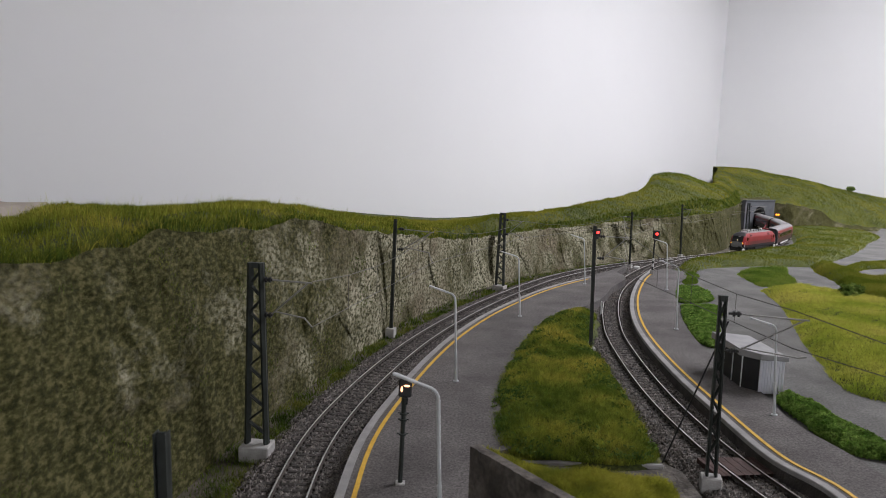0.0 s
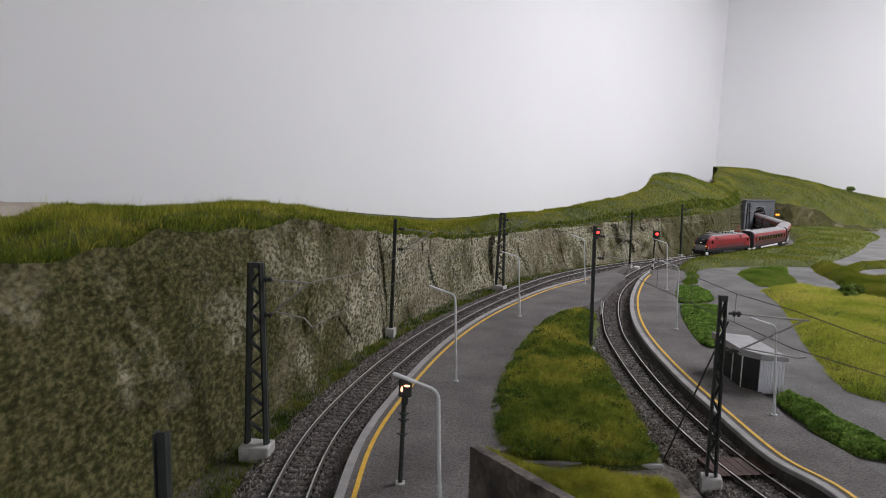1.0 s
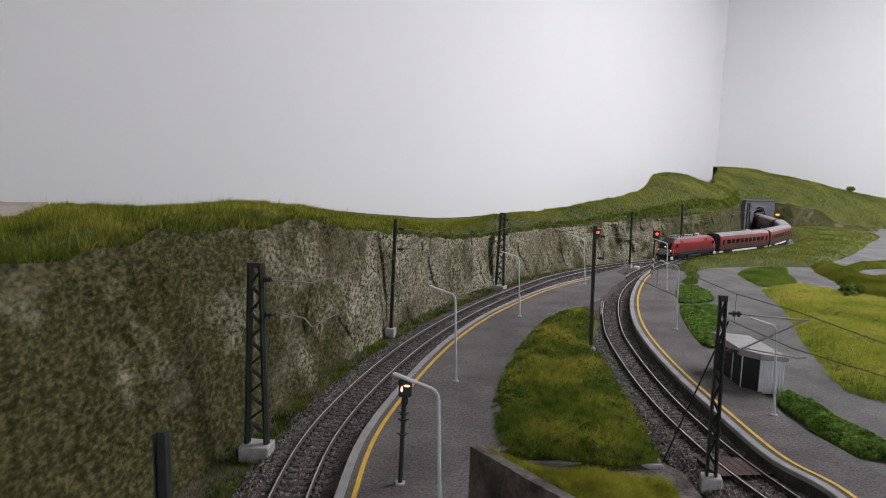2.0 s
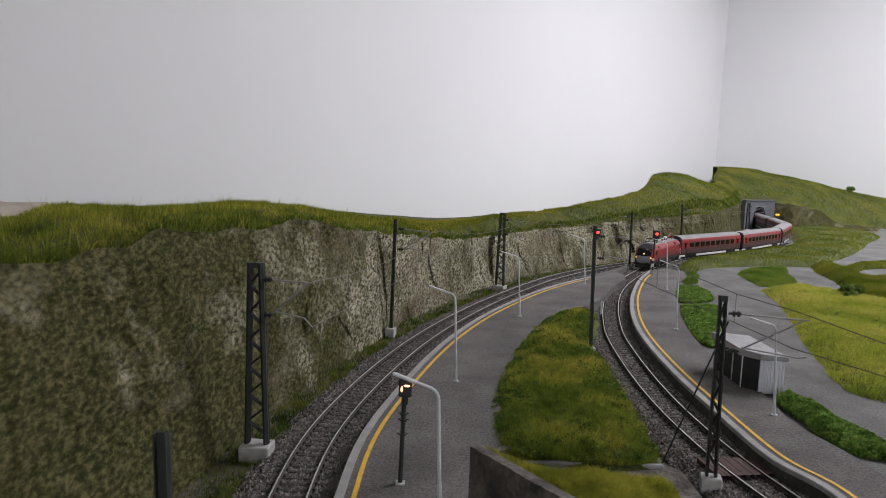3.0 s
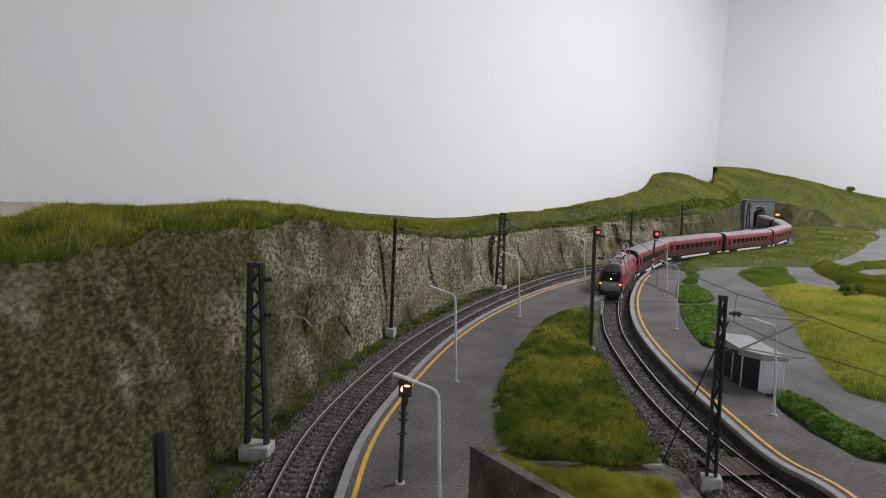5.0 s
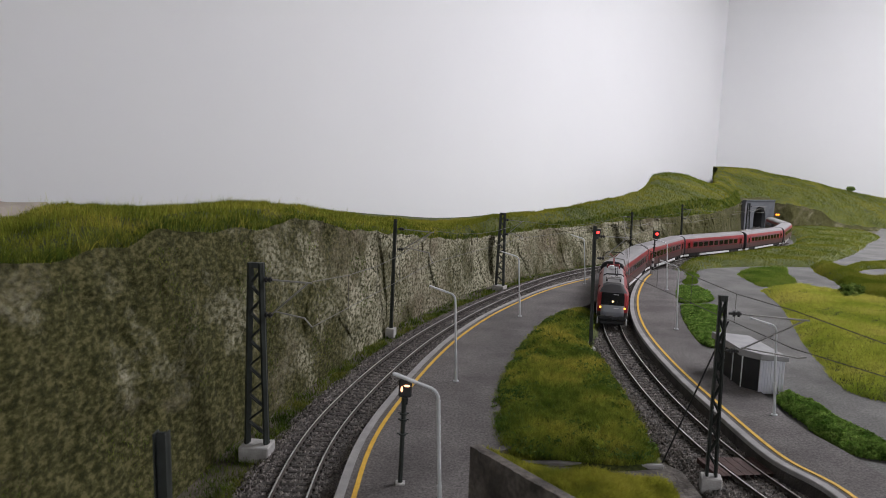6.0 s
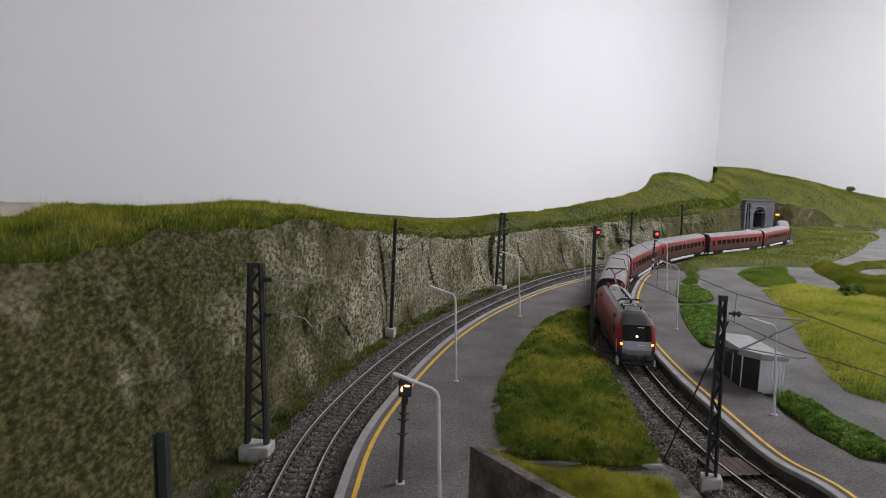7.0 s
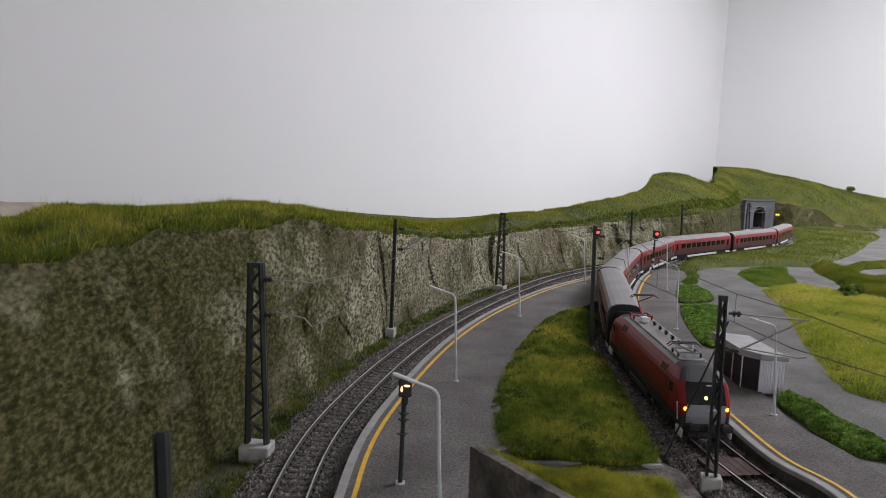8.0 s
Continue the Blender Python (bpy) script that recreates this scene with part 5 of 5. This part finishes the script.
def loco():
    L = 0.2216
    t = tagged(empty("locomotive"), "red and grey electric locomotive with lit headlights on the rails", "locomotive")
    prof = [(0.0158, 0.0088), (0.0170, 0.0118), (0.0172, 0.0165), (0.0172, 0.0240), (0.0172, 0.0290), (0.0170, 0.0338), (0.0160, 0.0366), (0.0144, 0.0392), (0.0120, 0.0422), (0.0100, 0.0434), (0.0060, 0.0440), (0.0020, 0.0442)]

    def x_end(z):
        return L / 2 - 0.0045 - max(0, z - 0.0235) * 0.62 - max(0, z - 0.037) * 1.1 - max(0, 0.0135 - z) * 0.3

    def ring_at(fx, w):
        r = [(fx(z), y * w, z) for y, z in prof]
        return r + [(a, -b, c) for a, b, c in r[::-1]]

    # the cab's nose rounds off in plan towards both sides
    NOSE = [(0.0, 0.56), (0.0004, 0.72), (0.0014, 0.84), (0.0032, 0.925), (0.0065, 0.975), (0.0125, 1.0)]
    rings = []
    for sg in (-1, 1):
        seq = [ring_at(lambda z, q=q: sg * (x_end(z) - q), w) for q, w in NOSE] + [ring_at(lambda z: sg * (L / 2 - 0.040), 1.0)]
        rings += seq if sg < 0 else seq[::-1]
    n = len(prof)

    def front(k):
        return 2 if k <= 0 else (3 if k <= 2 else (4 if k <= 5 else 2))

    def mats_of(i, k):
        k = min(k, 2 * n - 2 - k) if k < 2 * n - 1 else -1
        j = min(i, 12 - i)
        if j == 0 and k >= 0:
            return front(k)
        if k <= 1:
            return 2
        if k >= 8:
            return 5 if j >= 5 else 2
        if k >= 6 and j <= 2:
            return 2
        return 1 if k == 2 and j == 6 else 0

    part("body", loft(rings, mats_of, front), [M_RED, M_DRED, M_ANTH, M_SILVER, M_GLASS, M_ROOF], t)
    for sg in (-1, 1):
        # cab windows, doors, grilles and waist line on the sides
        for sx in (-1, 1):
            bm = bmesh.new()
            box(bm, sx * 0.0835, sx * 0.0900, sg * 0.01715, sg * 0.01735, 0.0265, 0.0335, 0.0003)
            part("cab_side_window", bm, M_GLASS, t)
            bm = bmesh.new()
            for k in range(2):
                box(bm, sx * 0.0775 - 0.0001 + k * 0.0052, sx * 0.0775 + 0.0002 + k * 0.0052, sg * 0.0171, sg * 0.0174, 0.0125, 0.0345)
            box(bm, sx * 0.0775, sx * 0.0775 + 0.0052, sg * 0.0171, sg * 0.0174, 0.0342, 0.0346)
            part("cab_door", bm, M_DRED, t)
            bm = bmesh.new()
            for k in range(6):
                box(bm, sx * 0.058 + k * 0.0020, sx * 0.058 + k * 0.0020 + 0.0013, sg * 0.0128, sg * 0.0166, 0.0352, 0.0398)
            for v in bm.verts:
                v.co.y = sg * (0.0169 - (v.co.z - 0.0345) * 0.365 + (0.0003 if abs(v.co.y) > 0.014 else -0.0008))
            part("roof_grille", bm, M_DRED, t, "dark red ventilation grille")
        bm = bmesh.new()
        box(bm, -0.074, 0.074, sg * 0.0171, sg * 0.01735, 0.0160, 0.0164)
        part("side_seam", bm, M_ANTH, t)
        bm = bmesh.new()
        box(bm, -0.032, 0.030, sg * 0.0120, sg * 0.0160, 0.0035, 0.0088, 0.001)
        part("equipment_box", bm, M_ANTH, t)
    bm = bmesh.new()
    box(bm, -0.074, 0.074, -0.0085, 0.0085, 0.0440, 0.0446, 0.0003)
    part("roof_walkway", bm, M_ROOF, t)
    bm = bmesh.new()
    for k in range(5):
        x = -0.034 + k * 0.0165
        rod(bm, (x, 0.0035, 0.0448), (x, 0.0035, 0.0482), 0.0009, 8)
        for dz in (0.0008, 0.0022):
            rod(bm, (x, 0.0035, 0.0450 + dz), (x, 0.0035, 0.0456 + dz), 0.0016, 10)
    part("roof_insulators", bm, M_ANTH, t)
    bm = bmesh.new()
    rod(bm, (-0.040, 0.0035, 0.0484), (0.034, 0.0035, 0.0484), 0.0004, 6)
    part("roof_busbar", bm, M_LAMP, t)
    bm = bmesh.new()
    box(bm, -0.049, -0.042, -0.0050, 0.0010, 0.0450, 0.0495, 0.0006)
    part("roof_box", bm, M_WHITE, t, "small white roof equipment box")
    panto(t, -0.0640, True, -1)
    panto(t, 0.0600, False, 1)
    for sg in (-1, 1):
        bm = bmesh.new()
        box(bm, sg * 0.100, sg * (L / 2 - 0.0015), -0.0148, 0.0148, 0.0075, 0.0118, 0.0012)
        part("buffer_beam", bm, M_BLACK, t)
        for sy in (-1, 1):
            bm = bmesh.new()
            rod(bm, (sg * (L / 2 - 0.002), sy * 0.0101, 0.0120), (sg * (L / 2 + 0.0040), sy * 0.0101, 0.0120), 0.0016, 10)
            box(bm, sg * (L / 2 + 0.0038), sg * (L / 2 + 0.0052), sy * 0.0066, sy * 0.0136, 0.0098, 0.0142, 0.0008)
            part("buffer", bm, M_BLACK, t)
            bm = bmesh.new()
            rod(bm, (sg * (L / 2 - 0.0010), sy * 0.0060, 0.0085), (sg * (L / 2 + 0.0016), sy * 0.0060, 0.0035), 0.0005, 6)
            part("air_hose", bm, M_BLACK, t)
            bm = bmesh.new()
            box(bm, sg * 0.097, sg * (L / 2 - 0.0015), sy * 0.0146, sy * 0.0160, 0.0030, 0.0092, 0.0008)
            part("step_panel", bm, M_SKIRT, t, "white painted step panel")
            bm = bmesh.new()
            r = bmesh.ops.create_uvsphere(bm, u_segments=14, v_segments=8, radius=0.0013)
            bmesh.ops.scale(bm, vec=(0.6, 1, 1.05), verts=r["verts"])
            bmesh.ops.translate(bm, vec=(sg * (x_end(0.0212) - 0.0008), sy * 0.0130, 0.0212), verts=r["verts"])
            part("headlight", bm, G_HEAD if sg > 0 else M_GLASS, t, "glowing warm yellow headlight" if sg > 0 else "")
            bm = bmesh.new()
            box(bm, sg * (L / 2 - 0.0095), sg * (x_end(0.0212) - 0.0010), sy * 0.0100, sy * 0.0144, 0.0182, 0.0237, 0.0008)
            part("headlight_housing", bm, M_ANTH, t)
            # wipers
            bm = bmesh.new()
            rod(bm, (sg * (x_end(0.025) + 0.0004), sy * 0.004, 0.0250), (sg * (x_end(0.0335) + 0.0005), sy * 0.0060, 0.0315), 0.0002, 5)
            part("wiper", bm, M_BLACK, t)
            bm = bmesh.new()
            rod(bm, (sg * (x_end(0.0135) - 0.0045), sy * 0.0164, 0.0130), (sg * (x_end(0.023) - 0.006), sy * 0.0168, 0.0240), 0.0004, 5)
            part("handrail", bm, M_SKIRT, t)
        bm = bmesh.new()
        box(bm, sg * 0.0985, sg * (L / 2 - 0.0008), -0.0130, 0.0130, 0.0034, 0.0076, 0.0012)
        part("snow_plough", bm, M_BLACK, t, "black snow plough under the buffer beam")
        bm = bmesh.new()
        box(bm, sg * (L / 2 - 0.001), sg * (L / 2 + 0.004), -0.0012, 0.0012, 0.0090, 0.0130, 0.0005)
        part("coupling_hook", bm, M_BLACK, t)
        bm = bmesh.new()
        r = bmesh.ops.create_uvsphere(bm, u_segments=12, v_segments=8, radius=0.0013)
        bmesh.ops.translate(bm, vec=(sg * (x_end(0.0275) - 0.0006), 0, 0.0275), verts=r["verts"])
        part("top_headlight", bm, G_HEADW if sg > 0 else M_GLASS, t, "glowing upper headlight" if sg > 0 else "")
        bm = bmesh.new()
        box(bm, sg * (x_end(0.0345) + 0.0001), sg * (x_end(0.0345) + 0.0003), 0.0006, 0.0064, 0.0345, 0.0352)
        box(bm, sg * (x_end(0.02) + 0.0000), sg * (x_end(0.02) + 0.0003), 0.0012, 0.0068, 0.0205, 0.0213)
        part("lettering_bar", bm, M_SKIRT, t, "unreadable pale lettering bar")
        bogie(t, sg * 0.0570, 0.0330)
    return t


def coach():
    L = 0.2430
    t = tagged(empty("coach"), "red passenger coach with dark window band and grey roof", "coach", group="train coaches")
    prof = [(0.0150, 0.0085), (0.0162, 0.0110), (0.0163, 0.0195), (0.0163, 0.0215), (0.0162, 0.0318), (0.0160, 0.0340), (0.0150, 0.0385), (0.0128, 0.0418), (0.0085, 0.0437), (0.0030, 0.0443)]
    n = len(prof)

    def ring_at(x, w):
        r = [(x, y * w, z) for y, z in prof]
        return r + [(a, -b, c) for a, b, c in r[::-1]]

    rings = [ring_at(-L / 2, 0.93), ring_at(-L / 2 + 0.003, 1), ring_at(-0.092, 1), ring_at(0.092, 1), ring_at(L / 2 - 0.003, 1), ring_at(L / 2, 0.93)]

    def mats_of(i, k):
        k = min(k, 2 * n - 2 - k) if k < 2 * n - 1 else -1
        if k < 1 or i in (0, 4):
            return 2
        if k >= 6:
            return 3
        if k == 5:
            return 0
        if k in (3, 4) and i == 2:
            return 4
        return 5 if k <= 1 else (1 if k == 2 else 0)

    part("body", loft(rings, mats_of, lambda k: 2), [M_RED, M_DRED, M_ANTH, M_ROOF, M_BAND, M_LOWER], t)
    pane = bpy.data.meshes.new("window_pane")
    bm = bmesh.new()
    box(bm, -0.0074, 0.0074, -0.0003, 0.0003, -0.0044, 0.0044, 0.0002)
    bm.to_mesh(pane)
    bm.free()
    pane.materials.append(M_GLASS)
    dpane = bpy.data.meshes.new("door_window")
    bm = bmesh.new()
    box(bm, -0.0030, 0.0030, -0.0003, 0.0003, -0.0052, 0.0052, 0.0002)
    bm.to_mesh(dpane)
    bm.free()
    dpane.materials.append(M_GLASS)
    for sg in (-1, 1):
        for k in range(9):
            o = new("window_pane", pane)
            o.parent, o.location = t, (-0.082 + k * 0.0205, sg * 0.0163, 0.0268)
        for x in (-0.1055, 0.1055):
            o = new("door_window", dpane)
            o.parent, o.location = t, (x, sg * 0.01632, 0.0260)
            bm = bmesh.new()
            for dx in (-0.0052, 0.0052):
                box(bm, x + dx - 0.0001, x + dx + 0.0002, sg * 0.0161, sg * 0.0165, 0.0112, 0.0345)
            part("door_seam", bm, M_ANTH, t)
        bm = bmesh.new()
        box(bm, -0.0600, 0.0600, sg * 0.0138, sg * 0.0152, 0.0042, 0.0086, 0.0006)
        part("skirt", bm, M_SKIRT, t, "long white underfloor skirt")
        for x in (-0.1105, 0.1105):
            bm = bmesh.new()
            box(bm, x - 0.009, x + 0.009, sg * 0.0138, sg * 0.0150, 0.0046, 0.0086, 0.0006)
            part("end_skirt", bm, M_SKIRT, t, "short white skirt at the coach end")
    bm = bmesh.new()
    box(bm, -0.0580, 0.0580, -0.0120, 0.0120, 0.0050, 0.0086, 0.001)
    part("underframe", bm, M_ANTH, t)
    for sg in (-1, 1):
        bm = bmesh.new()
        box(bm, sg * (L / 2 - 0.001), sg * (L / 2 + 0.0018), -0.0085, 0.0085, 0.0105, 0.0385, 0.0008)
        part("gangway", bm, M_BLACK, t, "black rubber gangway")
        bogie(t, sg * 0.0830, 0.0290, 0.0095)
    return t


LOCO = loco()
COACH = [coach()]
LOCO.scale = (0.87, 0.93, 0.93)
COACH[0].scale = (0.98, 0.96, 0.98)
for i in range(5):
    COACH.append(copy_thing(COACH[0], Matrix()))
LAG = [(-1.0, -0.004), (0.0, -0.005), (1.0, -0.005), (2.0, -0.011), (3.0, -0.016), (4.5, -0.002), (6.0, 0.009), (7.0, 0.0065), (8.0, 0.0050), (9.0, 0.004)]      # small changes of pace
S_FRONT0, SPEED = TRAIN.near((0.6213, 1.4459)) + 0.008, 0.1496
# ---- ballast stones and sleepers ----
def stones(name, path, s0, s1, n, parent):
    S = RNG.uniform(s0, s1, n * 3)
    q = path.at(S)[:, :2]
    k = RNG.random(len(S)) < closeness(q) / closeness(q).max()
    S = S[k][:n]
    o = RNG.uniform(-0.029, 0.029, len(S))
    r = np.linalg.norm(path.at(S)[:, :2], axis=1)
    q = path.off(S, o)
    z = np.where(np.abs(o) < 0.019, -0.0037, -0.0037 - (np.abs(o) - 0.019) * 0.33)
    c = np.column_stack([q, z])
    rr = np.clip(0.0006 + 0.0005 * r, 0.0006, 0.0016) * RNG.uniform(0.7, 1.3, len(S))
    dirs = np.array([[1, 0, 0], [-1, 0, 0], [0, 1, 0], [0, -1, 0], [0, 0, 1], [0, 0, -1]], float)
    V = c[:, None, :] + (dirs[None] + RNG.normal(0, 0.3, (len(S), 6, 3))) * rr[:, None, None]
    f = np.array([[0, 2, 4], [2, 1, 4], [1, 3, 4], [3, 0, 4], [2, 0, 5], [1, 2, 5], [3, 1, 5], [0, 3, 5]])
    F = (np.arange(len(S))[:, None, None] * 6 + f[None]).reshape(-1, 3)
    tagged(mesh_np(name, V.reshape(-1, 3), F, M_STONE, parent, False), kind="stuff")


stones("ballast_stones", MAIN, MAIN.near((-0.0567, 0.1954)), MAIN.near((0.4681, 1.3219)), 40000, T_MAIN)
stones("ballast_stones", TRAIN, TRAIN.near((0.6351, 1.4518)), TRAIN.near((0.1940, 0.2026)), 40000, T_LOOP)

sleeper = bpy.data.meshes.new("sleeper")
bm = bmesh.new()
box(bm, -0.0014, 0.0014, -0.0150, 0.0150, -0.0055, -0.0031, 0.0003)
for sg in (-1, 1):
    for e in (-1, 1):
        box(bm, -0.0008, 0.0008, sg * 0.00865 + e * 0.0013 - 0.0005, sg * 0.00865 + e * 0.0013 + 0.0005, -0.0029, -0.0017)
bm.to_mesh(sleeper)
bm.free()
sleeper.materials.append(M_SLEEPER)


def sleepers(path, s0, s1, parent):
    for s in np.arange(s0, s1, 0.0069):
        p, d = path.at(s), path.dir(s)
        o = new("sleeper", sleeper)
        o.parent = parent
        o.matrix_basis = pose(p[0], p[1], 0, 0, 0, math.degrees(math.atan2(d[1], d[0])) + random.uniform(-0.8, 0.8))


sleepers(MAIN, MAIN.near((-0.0587, 0.1953)), MAIN.near((0.4246, 1.2794)), T_MAIN)
sleepers(TRAIN, TRAIN.near((0.8671, 1.7374)), TRAIN.near((0.1888, 0.2225)), T_LOOP)


def motions():
    def keyed(thing, back, half):
        rows = []
        for i in range(33):
            t = i * 0.25
            s = S_FRONT0 + SPEED * t + np.interp([t - 0.5, t, t + 0.5], *zip(*LAG)).mean() - back
            a, b = TRAIN.at(s + half), TRAIN.at(s - half)
            c = (a + b) / 2
            rows.append((t, pose(c[0], c[1], 0, 0, 0, math.degrees(math.atan2(a[1] - b[1], a[0] - b[0])))))
        walk(thing, rows)

    keyed(LOCO, 0.0964, 0.0496)
    for i, c in enumerate(COACH):
        keyed(c, 0.1928 + 0.003 + 0.1191 + i * 0.2421, 0.0813)


motions()
